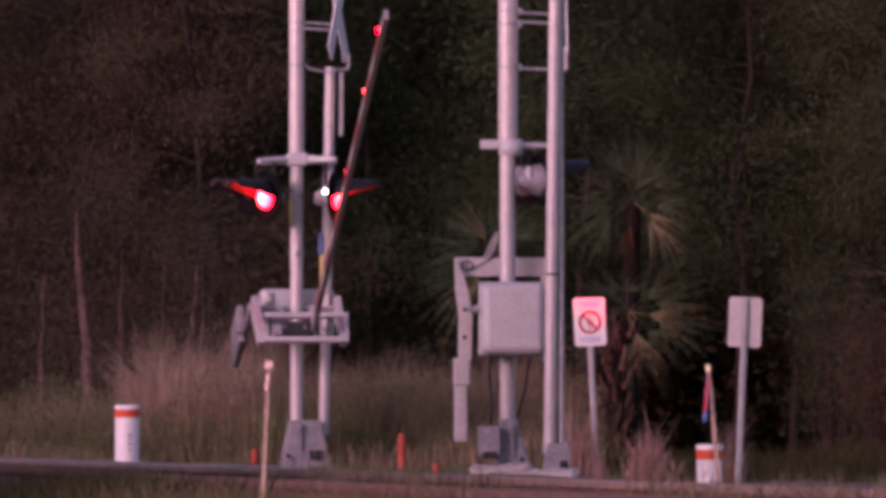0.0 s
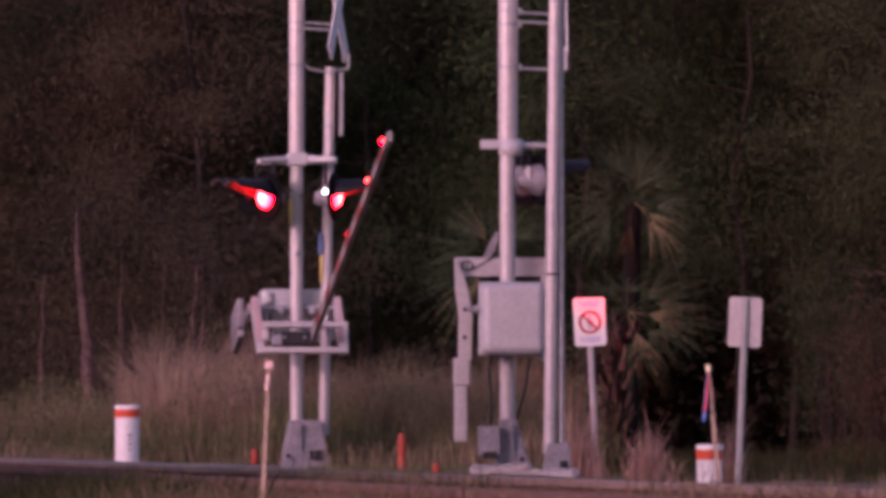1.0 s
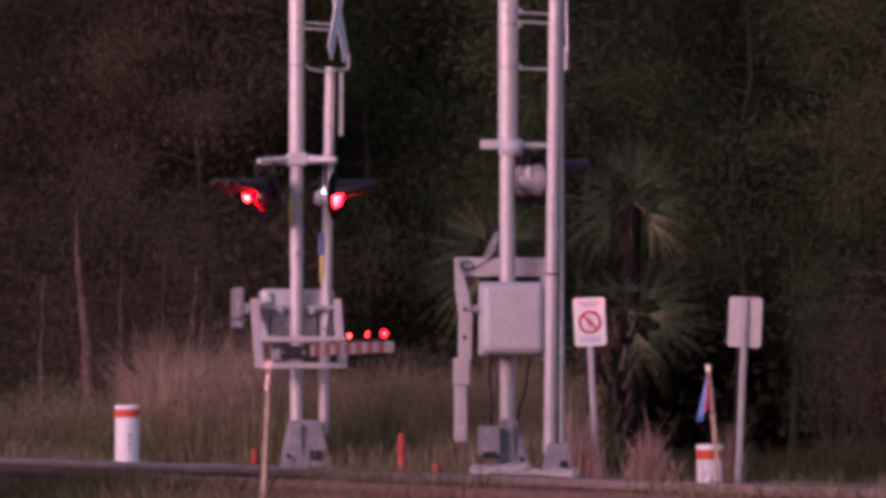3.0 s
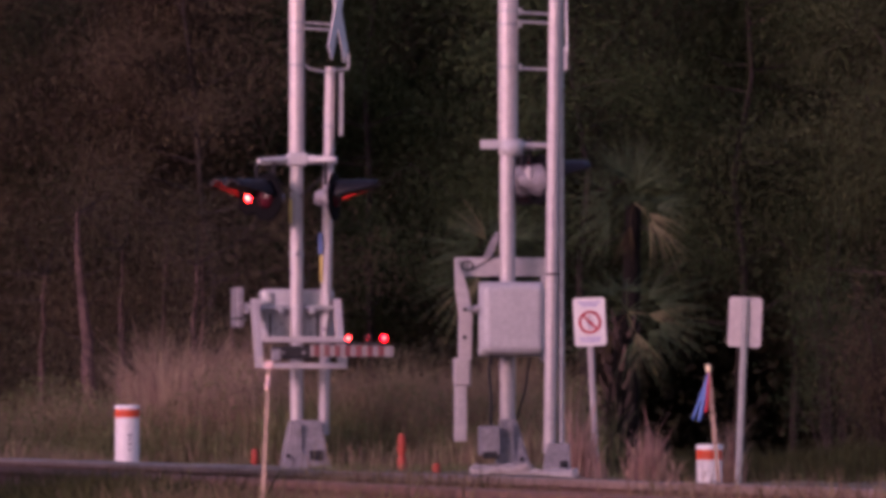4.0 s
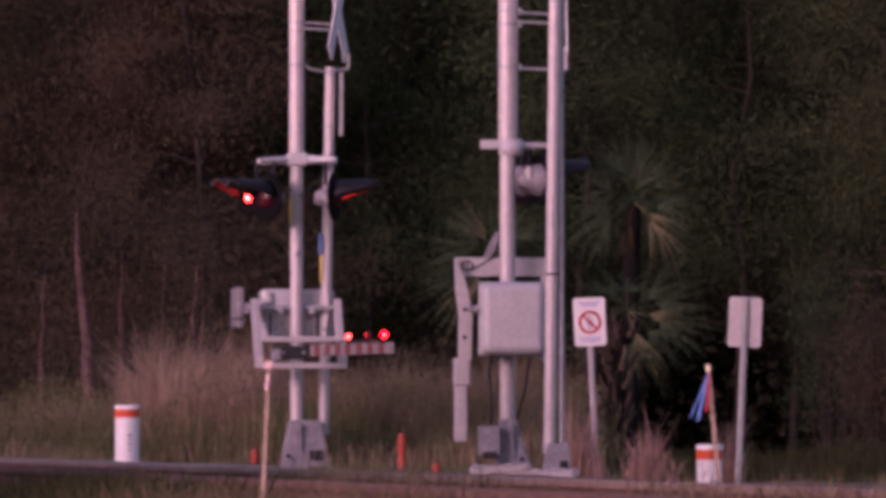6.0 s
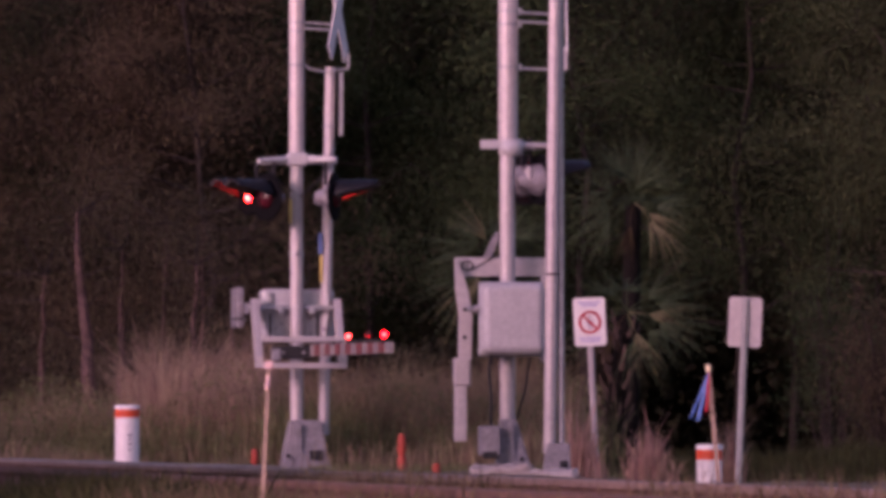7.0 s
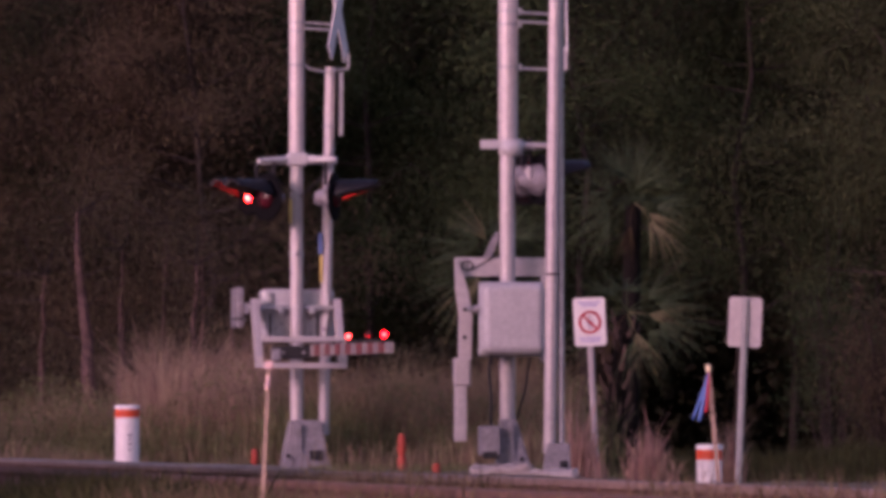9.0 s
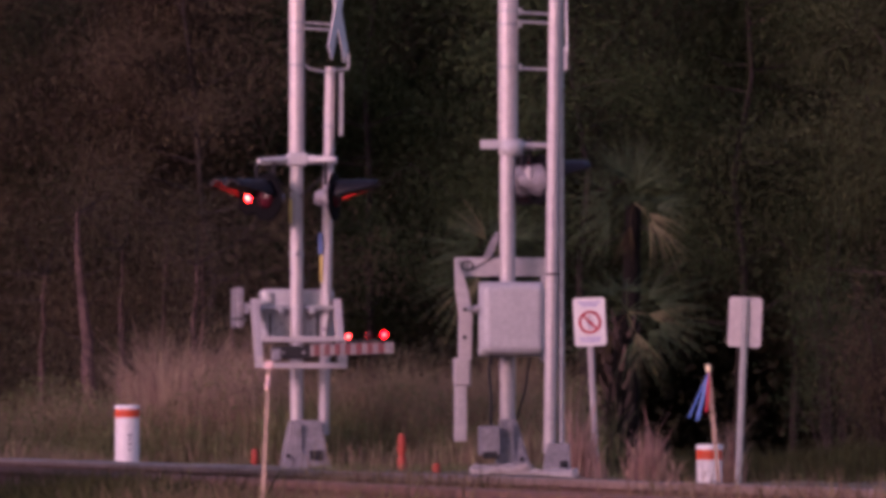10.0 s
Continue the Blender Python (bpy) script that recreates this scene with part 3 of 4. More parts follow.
    part("main_shaft", tube((-0.37, -0.25, 1.421), (0.341, -0.25, 1.421), 0.022, seg=14), GALV, g)
    part("shaft_nut", tube((-0.302, -0.25, 1.421), (-0.273, -0.25, 1.421), 0.036, seg=6), ALU, g)
    part("shaft_nut", tube((0.297, -0.25, 1.421), (0.322, -0.25, 1.421), 0.036, seg=6), ALU, g)
    y = part("yoke", box(-0.439, 0.361, 0.22, 0.30, 1.708, 1.874, 0.008), ALU, g, "raised welded arm frame")
    part("yoke_leg", prism([(-0.439, 1.871), (-0.365, 1.713), (-0.322, 1.557), (-0.292, 1.362), (-0.307, 0.758), (-0.419, 0.758), (-0.409, 1.362), (-0.439, 1.606)], 0.12, 0.216, 0.006), ALU, y)
    part("yoke_leg", box(0.302, 0.361, 0.12, 0.216, 0.972, 1.708, 0.006), ALU, y)
    part("counterweight", box(-0.446, -0.346, 0.05, 0.28, 0.28, 0.972, 0.01), ALU, y, "hanging counterweight bar")
    part("weight_clamp", box(-0.453, -0.322, 0.03, 0.29, 0.763, 1.002, 0.012), ALU, y)
    for px in (0, 1):
        part("leg_bolt", tube((-0.361, 0.1, 1.421 - 0.24 * px), (-0.361, 0.13, 1.421 - 0.24 * px), 0.018, seg=6), DARK, y)
    bm = bmesh.new()
    ring = []
    for i in range(20):
        t = 2 * math.pi * i / 20
        ring.append([bm.verts.new((-0.331 + rr * 1.25 * math.cos(t), 0.216, 1.801 + rr * math.sin(t))) for rr in (0.045, 0.032)])
    for i in range(20):
        bm.faces.new((ring[i][0], ring[(i + 1) % 20][0], ring[(i + 1) % 20][1], ring[i][1]))
    box(-0.336, -0.327, 0.213, 0.216, 1.762, 1.84, bm=bm)
    part("maker_mark", bm, DARK, y, "dark oval mark")
    part("brace", prism([(-0.195, 1.869), (-0.127, 1.869), (-0.029, 2.083), (-0.078, 2.103), (-0.127, 2.02)], 0.2, 0.26, 0.004), CAST, y)
    part("tie_wire", pipe([(-0.292, 0.2, 1.762), (-0.175, 0.2, 1.84), (-0.088, 0.2, 1.888)], 0.005, 6), DARK, y)
    part("hose", pipe([(-0.156, -0.2, 1.031), (-0.175, -0.2, 0.875), (-0.156, -0.2, 0.68), (-0.161, -0.2, 0.426)], 0.014), DARK, g, "dark cable hose")
    part("hose", pipe([(0.195, 0.0, 1.031), (0.156, 0.02, 0.729), (0.083, 0.03, 0.475)], 0.010), DARK, g)
    return g


def gate_cables(g):
    """Loose cables and small fittings on the gate's mast."""
    part("cable", pipe([(0.10, 0.16, 1.86), (0.15, 0.10, 2.02), (0.09, 0.02, 2.16), (0.075, 0.0, 2.20)], 0.010, 8), DARK, g, "dark cable up to the mast")
    part("cable", pipe([(0.02, -0.05, 2.80), (0.10, -0.16, 2.88), (0.25, -0.2, 3.02), (0.33, -0.2, 3.14)], 0.008, 8), DARK, g, "dark lamp cable")
    part("cable", pipe([(-0.03, -0.05, 2.86), (-0.14, -0.18, 2.92), (-0.29, -0.24, 3.04), (-0.34, -0.24, 3.13)], 0.008, 8), DARK, g, "dark lamp cable")
    part("mast_bolt", tube((-0.02, -0.10, 2.84), (-0.02, -0.06, 2.84), 0.02, seg=6), GALV, g)
    part("mast_bolt", tube((0.0, -0.09, 2.22), (0.0, -0.06, 2.22), 0.014, seg=6), DARK, g)


GATE, YOKE = left_gate()
gate_cables(GATE)
right_gate()


def make_pole():
    p = thing("signal_pole", pose(0.962, 74, -0.02), "tall slim aluminium pole with a conduit beside it", "pole")
    part("pole", tube((-0.055, 0, 0.2), (0.01, 0, 5.4), 0.054, 0.054, seg=28), ALU, p)
    part("conduit", tube((0.047, 0.03, 0.2), (0.036, 0.03, 5.4), 0.026, seg=18), GALV, p, "grey conduit")
    part("pole_band", tube((-0.034, 0, 1.715), (-0.034, 0, 1.735), 0.0565, seg=28), DARK, p)
    part("base_casting", frustum((-0.115, 0.135, -0.13, 0.15), (-0.085, 0.115, -0.09, 0.12), 0.03, 0.29, 0.012), CAST, p, "cast pole base")
    # dark block for the shade within the base's opening
    part("base_opening_shade", box(0.03, 0.10, -0.135, -0.09, 0.08, 0.14, 0.01), DARK, p)


make_pole()


def rubble(x0, x1, y0, y1, z0, z1, label, seed):
    bm = box(x0, x1, y0, y1, z0, z1, 0.03, 3)
    bmesh.ops.subdivide_edges(bm, edges=list(bm.edges), cuts=5, use_grid_fill=True)
    for v in bm.verts:
        v.co += Vector(noise.noise_vector((v.co.x * 11 + seed, v.co.y * 11, v.co.z * 11))) * 0.05
    for f in bm.faces:
        f.smooth = True
    ob = link("concrete_footing", bm, CONCRETE, None)
    tagged(ob, label, "concrete footing", "footings of the signals")


rubble(0.239, 0.765, 74.62, 75.38, -0.14, 0.07, "rough pale concrete footing under the gate base", 1)
rubble(0.76, 1.144, 73.68, 74.32, -0.16, 0.04, "rough pale concrete footing under the pole base", 5)
rubble(-1.743, -1.135, 89.65, 90.35, -0.12, -0.005, "rough pale concrete footing under the gate base", 9)


# ---- signs, markers and stakes ----
def rounded_plate(w, h, r, t):
    pts = []
    for cx, cz, a0 in ((w / 2 - r, h / 2 - r, 0), (-w / 2 + r, h / 2 - r, 90), (-w / 2 + r, -h / 2 + r, 180), (w / 2 - r, -h / 2 + r, 270)):
        pts += [(cx + r * math.cos(radians(a0 + 22.5 * i)), cz + r * math.sin(radians(a0 + 22.5 * i))) for i in range(5)]
    return prism(pts, 0, t)


def u_post(z0, z1):
    return prism([(x, y) for x, y in ((-0.03, 0.0), (-0.018, 0.0), (-0.012, -0.03), (0.012, -0.03), (0.018, 0.0), (0.03, 0.0), (0.03, 0.004), (0.016, 0.004), (0.010, -0.024), (-0.010, -0.024), (-0.016, 0.004), (-0.03, 0.004))], z0, z1)


UPRIGHT = Matrix(((1, 0, 0, 0), (0, 0, 1, 0), (0, 1, 0, 0), (0, 0, 0, 1)))


def post_mesh(z0, z1):
    bm = turned(u_post(z0, z1), UPRIGHT)
    bmesh.ops.recalc_face_normals(bm, faces=bm.faces)
    return bm


def ban_sign():
    s = thing("no_walking_sign", pose(1.414, 80, -0.1, 0, -2.61, 6), "small white sign with a red ban circle on metal post", "sign")
    h = 1.705
    part("post", post_mesh(-0.1, h - 0.02), ALU, s)
    plate = part("plate", turned(rounded_plate(0.295, 0.445, 0.03, 0.004), pose(-0.002, -0.045, h - 0.222)), WHITE, s, "white sheet-metal plate")
    bm = bmesh.new()
    ring = []
    for i in range(32):
        t = 2 * math.pi * i / 32
        ring.append([bm.verts.new((-0.002 + rr * math.cos(t), -0.0495, h - 0.225 + rr * math.sin(t))) for rr in (0.106, 0.082)])
    for i in range(32):
        bm.faces.new((ring[i][0], ring[(i + 1) % 32][0], ring[(i + 1) % 32][1], ring[i][1]))
    bmesh.ops.create_grid(bm, x_segments=1, y_segments=1, size=0.5, matrix=Matrix.Translation((-0.002, -0.0497, h - 0.225)) @ pose(0, 0, 0, 0, 45, 0) @ pose(0, 0, 0, 90, 0, 0) @ Matrix.Diagonal((0.185, 0.022, 1, 1)))
    bmesh.ops.recalc_face_normals(bm, faces=bm.faces)
    part("ban_circle", bm, REDPAINT, s, "red circle with a slash")
    bm = box(-0.02, 0.016, -0.0488, -0.0475, h - 0.29, h - 0.2)
    box(-0.03, 0.026, -0.0488, -0.0475, h - 0.245, h - 0.205, bm=bm)
    box(-0.014, 0.010, -0.0488, -0.0475, h - 0.19, h - 0.165, bm=bm)
    part("pictogram", bm, BAR, s, "faded dark figure")
    for z, w in ((0.045, 0.2), (0.07, 0.15), (0.372, 0.2), (0.40, 0.17)):
        part("print_bar", box(-0.002 - w / 2, -0.002 + w / 2, -0.049, -0.0475, h - z - 0.007, h - z + 0.007), material("violet_print", (0.42, 0.40, 0.66), 0.6), s)


ban_sign()


def back_sign():
    s = thing("road_sign", pose(2.51, 74, -0.09, 0, 2.43, -4), "sign plate seen from its bare metal back on a channel post", "sign")
    h = 1.601
    part("post", post_mesh(-0.1, h - 0.01), GALV, s, "galvanised channel post")
    part("plate", turned(rounded_plate(0.285, 0.425, 0.03, 0.004), pose(0, 0.012, h - 0.212)), ALU, s, "bare aluminium plate")
    for z in (0.06, 0.36):
        part("bolt", tube((0, -0.04, h - z), (0, 0.012, h - z), 0.008, seg=6), GALV, s)


back_sign()


def marker(px_x, y, top, r, label):
    m = thing("marker_post", pose(px_x, y, -0.12), label, "marker post", "marker posts")
    h = top + 0.12
    part("tube", lathe([(r * 0.97, 0), (r * 0.97, h - 0.112)]), PVC, m, "white plastic tube")
    part("band", lathe([(r * 0.985, h - 0.112), (r * 0.985, h - 0.038)]), ORANGE, m, "orange band")
    part("cap", lathe([(r, h - 0.038), (r * 1.01, h - 0.012), (r * 0.96, h - 0.002), (r * 0.8, h)]), PVC, m, "white domed cap")
    for i, (z, w) in enumerate(((0.27, 0.02), (0.31, 0.012), (0.35, 0.02), (0.40, 0.014))):
        part("print_bar", box(r * 0.25 - w, r * 0.25 + w, -r * 0.975, -r * 0.90, h - z - 0.012, h - z + 0.012), BAR, m)


marker(-2.833, 78, 0.609, 0.113, "white plastic marker post with an orange band by the rail")
marker(1.959, 64, 0.261, 0.098, "short white plastic marker post with an orange band")


def stake(x0, y, zb, x1, zt, label, w=0.011):
    s = thing("survey_stake", pose(x0, y, zb), label, "stake", "survey stakes")
    bm = bmesh.new()
    lo = [bm.verts.new((sx * w, sy * w, 0)) for sx, sy in ((-1, -1), (1, -1), (1, 1), (-1, 1))]
    hi = [bm.verts.new((x1 - x0 + sx * w * 0.9, sy * w * 0.9, zt - zb)) for sx, sy in ((-1, -1), (1, -1), (1, 1), (-1, 1))]
    bm.faces.new(lo[::-1]), bm.faces.new(hi)
    for i in range(4):
        bm.faces.new((lo[i], lo[(i + 1) % 4], hi[(i + 1) % 4], hi[i]))
    part("wooden_stake", bm, STAKE, s)
    return s


def strip(length, width, bend):
    """A hanging ribbon with its knot at the origin."""
    bm = bmesh.new()
    rows = []
    for i in range(9):
        k = i / 8
        c = Vector((bend * k * k, 0.012 * math.sin(5 * k), -length * k))
        w = width * (0.35 + 0.65 * min(1, k * 2.5))
        rows.append([bm.verts.new(c + Vector((s * w / 2, o + 0.004 * s, 0))) for o in (0, 0.0015) for s in (-1, 1)])
    for a, b in zip(rows, rows[1:]):
        for i, j in ((0, 1), (1, 3), (3, 2), (2, 0)):
            bm.faces.new((a[i], a[j], b[j], b[i])).smooth = True
    bm.faces.new([rows[0][i] for i in (0, 1, 3, 2)])
    bm.faces.new([rows[-1][i] for i in (0, 1, 3, 2)])
    bmesh.ops.recalc_face_normals(bm, faces=bm.faces)
    return bm


RIBBONS = []


def flagged_stakes():
    s = stake(1.442, 45, -0.1, 1.371, 0.682, "thin wooden survey stake with blue and red ribbons")
    top = (-0.071, -0.02, 0.741)
    part("tip", box(top[0] - 0.0125, top[0] + 0.0125, -0.0125, 0.0125, top[2] + 0.005, top[2] + 0.042, 0.004), material("pale_tip", (0.7, 0.62, 0.4), 0.6), s, "pale painted tip")
    for i, (mat, ln, w, yaw) in enumerate(((BLUE, 0.255, 0.013, 4), (BLUE, 0.255, 0.021, 2), (REDPAINT, 0.205, 0.015, -3))):
        rb = part("ribbon", strip(ln, w, -0.01), mat, s, "blue ribbon" if mat is BLUE else "faded red ribbon")
        RIBBONS.append((rb, (top[0] + 0.002 * i, top[1] - 0.006 * i, top[2]), (1.0, 0.45, -0.12)[i]))
    s = stake(-0.756, 36, -0.15, -0.72, 0.617, "thin wooden survey stake with a pale pink ribbon", 0.0085)
    top = (0.036, -0.014, 0.763)
    part("ribbon", turned(strip(0.115, 0.02, -0.008), pose(*top)), PINK, s, "pale pink ribbon")
    part("knot", turned(box(-0.018, 0.018, -0.006, 0.03, -0.028, 0.006, 0.006), pose(*top)), PINK, s)


flagged_stakes()


def cones():
    def peg(x, y, zb, zt, r, label):
        t = thing("utility_marker", pose(x, y, zb), label, "marker", "orange markers")
        h = zt - zb
        part("shaft", lathe([(r, 0), (r, h * 0.42), (r * 0.75, h * 0.46), (r * 0.75, h * 0.52), (r, h * 0.56), (r, h * 0.9), (r * 0.6, h)], 16), PEG, t)
        part("collar", lathe([(r * 1.1, h * 0.60), (r * 1.1, h * 0.66)], 16), PEG, t)
    peg(-0.398, 84, -0.05, 0.355, 0.04, "upright orange plastic utility marker in grass")
    peg(-1.731, 80, -0.06, 0.217, 0.033, "short orange plastic utility marker in grass")
    peg(-0.061, 78, -0.08, 0.087, 0.036, "low orange plastic utility marker in grass")


cones()


# ---- plants ----
def grass_patch(name, mat, n, x0, x1, y0, y1, height, width, seed, label, clump=0.0, lean=0.35, low=0.2):
    rng = np.random.default_rng(seed)
    x, y = rng.uniform(x0, x1, n), rng.uniform(y0, y1, n)
    if clump:
        k = max(1, n // 60)
        cx, cy = rng.uniform(x0, x1, k), rng.uniform(y0, y1, k)
        pick = rng.integers(0, k, n)
        x, y = cx[pick] + rng.normal(0, clump, n), cy[pick] + rng.normal(0, clump, n)
    z = np.array([ground_height(float(a), float(b)) - 0.02 for a, b in zip(x, y)])
    tall = np.array([low + (1 - low) * max(0.0, min(1.0, 0.5 + 0.9 * noise.noise((float(a) * 0.8, float(b) * 0.3, seed)))) for a, b in zip(x, y)])
    v, f = blades(rng, np.stack([x, y, z], 1), height * tall, width, lean)
    return tagged(cloud(name, mat, v, f), label, "grass", kind="stuff")


def woods():
    grass_patch("tall_grass", STRAW, 11000, -8, -1.2, 93, 99, 1.35, 0.0042, 11, "tall dry straw-coloured grass at the wood's edge", 0.16, 0.8, 0.35)
    grass_patch("tall_grass", STRAW, 9500, -1.5, 1.3, 92, 97, 1.6, 0.0042, 17, "tall dry grass thinning out towards the palms", 0.16, 0.8, 0.5)
    grass_patch("tall_grass", PALE, 5200, -3.2, -1.85, 92, 95, 1.85, 0.004, 20, "pale feathery dry grass behind the gate", 0.14, 0.7, 0.4)
    rng = np.random.default_rng(71)
    n = 26000
    x, y = rng.uniform(-7, 1.7, n), rng.uniform(90.5, 94, n)
    z = rng.uniform(0, 1, n) ** 1.5 * (0.82 + np.array([0.55 * noise.noise((float(a) * 1.1, 5.0, 2.0)) for a in x]))
    v, f = leaves(rng, np.stack([x, y, z], 1), 0.036)
    tagged(cloud("leafy_weeds", TURF, v, f), "low leafy weeds in front of the tall dry grass", "weeds", kind="stuff")
    grass_patch("weeds", TURF, 12000, -8, 1.8, 90.5, 97, 1.05, 0.007, 12, "green-brown weeds among the tall dry grass", 0.2, 0.5, 0.2)
    grass_patch("weeds", STRAW, 6000, -6, 1.6, 88.5, 94, 0.55, 0.005, 18, "short dry weeds behind the gates", 0.2, 0.6, 0.2)
    grass_patch("verge_grass", TURF, 6000, -5, 5, 78, 90, 0.16, 0.005, 13, "short patchy verge grass", 0.15, 0.6, 0.2)
    for x, y, n, spread, h in ((1.20, 77.5, 210, 0.075, 0.98), (1.30, 78.4, 120, 0.06, 0.70), (1.41, 79.2, 60, 0.05, 0.45), (1.92, 80, 210, 0.075, 0.82), (1.79, 80.5, 90, 0.06, 0.62), (2.00, 80.6, 60, 0.06, 0.5), (2.542, 77, 170, 0.055, 0.84), (2.10, 79, 40, 0.05, 0.42)):
        tuft(x, y, n, spread, h)
    # dense weeds whose dark colour imitates shade over the lit verge
    grass_patch("shade_toned_weeds", SHADEWEED, 11000, 2.3, 7, 78, 96, 0.5, 0.006, 24, "weeds along the verge, coloured dark for tree shade", 0.2, 0.6, 0.35)
    grass_patch("shade_toned_weeds", SHADEWEED, 5000, 2.0, 10, 84, 101, 0.40, 0.006, 19, "low weeds coloured dark for the shade under the trees", 0.2, 0.6, 0.2)


def tuft(x, y, n, spread, height):
    """One bunch of dry grass, tallest in its middle."""
    rng = np.random.default_rng(int(1000 + x * 100))
    o = rng.normal(0, spread, (n, 2))
    h = height * np.exp(-(o ** 2).sum(1) / (2 * (2.2 * spread) ** 2)) * rng.uniform(0.25, 1.0, n) ** 0.8
    roots = np.stack([x + o[:, 0], y + o[:, 1], np.full(n, ground_height(x, y) - 0.02)], 1)
    v, f = blades(rng, roots, h, 0.0052, 0.5)
    tagged(cloud("bunchgrass", REDGRASS, v, f), "reddish dry tuft of bunchgrass on the verge", "grass", "tufts of bunchgrass")


def tree_mesh(seed, height, mat, leaf_count, spread, low):
    """Trunk with limbs, and the crown's leaves in uneven clumps at the limbs' ends."""
    rng = np.random.default_rng(seed)
    rnd = random.Random(seed)
    bm = bmesh.new()
    trunk = [Vector((0, 0, -0.2))]
    for i in range(1, 7):
        k = i / 6
        trunk.append(Vector((rnd.uniform(-0.22, 0.22) * k * 1.4, rnd.uniform(-0.22, 0.22) * k * 1.4, height * 0.86 * k)))
    for i, (p, q) in enumerate(zip(trunk, trunk[1:])):
        tube(p, q, 0.065 * (1 - i / 7.5), 0.065 * (1 - (i + 1) / 7.5), seg=10, bm=bm)
    ends = []
    for i in range(30):
        k = rnd.uniform(low, 1.0)
        j = min(5, int(k * 6))
        start = trunk[j].lerp(trunk[j + 1], k * 6 - j)
        a, ln = rnd.uniform(0, 6.283), spread * rnd.uniform(0.5, 1.0) * (1.15 - 0.55 * k)
        mid = start + Vector((math.cos(a) * ln * 0.55, math.sin(a) * ln * 0.55, ln * rnd.uniform(0.0, 0.35)))
        end = start + Vector((math.cos(a + 0.3) * ln, math.sin(a + 0.3) * ln, ln * rnd.uniform(-0.1, 0.5)))
        tube(start, mid, 0.018, 0.012, seg=6, bm=bm)
        tube(mid, end, 0.012, 0.005, seg=6, bm=bm)
        ends += [mid, end, mid.lerp(end, 0.5)]
    centres = np.array([tuple(p) for p in ends])
    pick = rng.integers(0, len(centres), leaf_count)
    size = rng.uniform(0.18, 0.48, len(centres))
    pts = centres[pick] + rng.normal(size=(leaf_count, 3)) * size[pick][:, None] * [1, 1, 0.7]
    pts = pts[pts[:, 2] > 0.15]
    return bm, leaves(rng, pts, 0.046)


def make_trees():
    kinds = []
    for seed, h, mat, low, label in ((21, 8.5, LEAFGREEN, 0.22, "dark green leafy tree at the edge of the wood"), (22, 7.6, LEAFBROWN, 0.16, "tree with browning leaves at the edge of the wood"),
                                     (23, 9.2, LEAF, 0.3, "tall olive-leaved tree at the edge of the wood")):
        t = thing("tree", pose(0, 0, 0), label, "tree", "trees of the wood's edge")
        bm, (v, f) = tree_mesh(seed, h, mat, 62000, 2.2, low)
        part("trunk", bm, BARK, t, "dark brown trunk with limbs")
        cloud("crown", mat, v, f, t)
        kinds.append(t)
    spots = [(1, -6.6, 105.5), (1, -4.4, 106.8), (1, -2.9, 105.2), (0, -0.9, 108.0), (0, 0.5, 109.8), (0, 1.7, 106.8), (0, 3.7, 107.4), (2, 5.4, 105.6), (2, 7.2, 106.6),
             (2, -9.0, 107.0), (0, 9.6, 106.2), (2, -5.6, 109.5), (2, 4.4, 109.8), (1, 6.3, 109.6), (1, -3.4, 109.6), (0, -1.9, 110.6)]
    used = set()
    for k, x, y in spots:
        m = pose(x, y, ground_height(x, y), 0, 0, random.uniform(0, 360))
        if k in used:
            copy_thing(kinds[k], m)
        else:
            used.add(k)
            kinds[k].matrix_basis = m


def make_trunks():
    for px, y, r, h, lean in ((-3.95, 99.6, 0.098, 3.0, -0.26), (-3.73, 100.2, 0.06, 2.6, 0.05), (-2.92, 99.4, 0.06, 2.4, 0.12), (-4.68, 100.2, 0.05, 2.3, 0.1), (-2.80, 100.6, 0.035, 3.0, 0.0), (-2.50, 100.8, 0.03, 2.7, 0.1), (-3.27, 100.5, 0.03, 2.9, 0.1)):
        rnd = random.Random(int(px * 100))
        t = thing("young_tree", pose(px, y, -0.1), "slender bare young tree with a reddish-brown trunk", "tree", "young trees")
        pts = [Vector((lean * (i / 8) + rnd.uniform(-0.03, 0.03), rnd.uniform(-0.03, 0.03), h * i / 8)) for i in range(9)]
        bm = bmesh.new()
        for i, (p, q) in enumerate(zip(pts, pts[1:])):
            tube(p, q, r * (1 - 0.05 * i - 0.006 * i * i), r * (1 - 0.05 * (i + 1) - 0.006 * (i + 1) ** 2), seg=10, bm=bm)
        part("trunk", bm, REDBARK, t)
        bm = bmesh.new()
        rng = np.random.default_rng(int(abs(px) * 100))
        ends = []
        for i in range(14):
            p = pts[rnd.randrange(3, 9) if i < 9 else 8]
            q = p + Vector((rnd.uniform(-0.6, 0.6), rnd.uniform(-0.35, 0.4), rnd.uniform(-0.1, 0.5)))
            tube(p, q, 0.012, 0.004, seg=5, bm=bm)
            ends.append(q)
        tagged(part("twig_tangle", bm, BARK, t), kind="stuff")
        c = np.array([tuple(ends[i % 14]) for i in range(1700)]) + rng.normal(0, 0.2, (1700, 3))
        v, f = leaves(rng, c, 0.046)
        cloud("foliage", LEAFBROWN, v, f, t)


def in_hollow(x, z):
    """The dark hollow under the trees beside the palms."""
    top = 2.0 + 0.35 * noise.noise((x * 1.7, 4.0, 1.0)) - 0.5 * abs(x - 3.3)
    return 1.6 < x < 4.5 and z < top


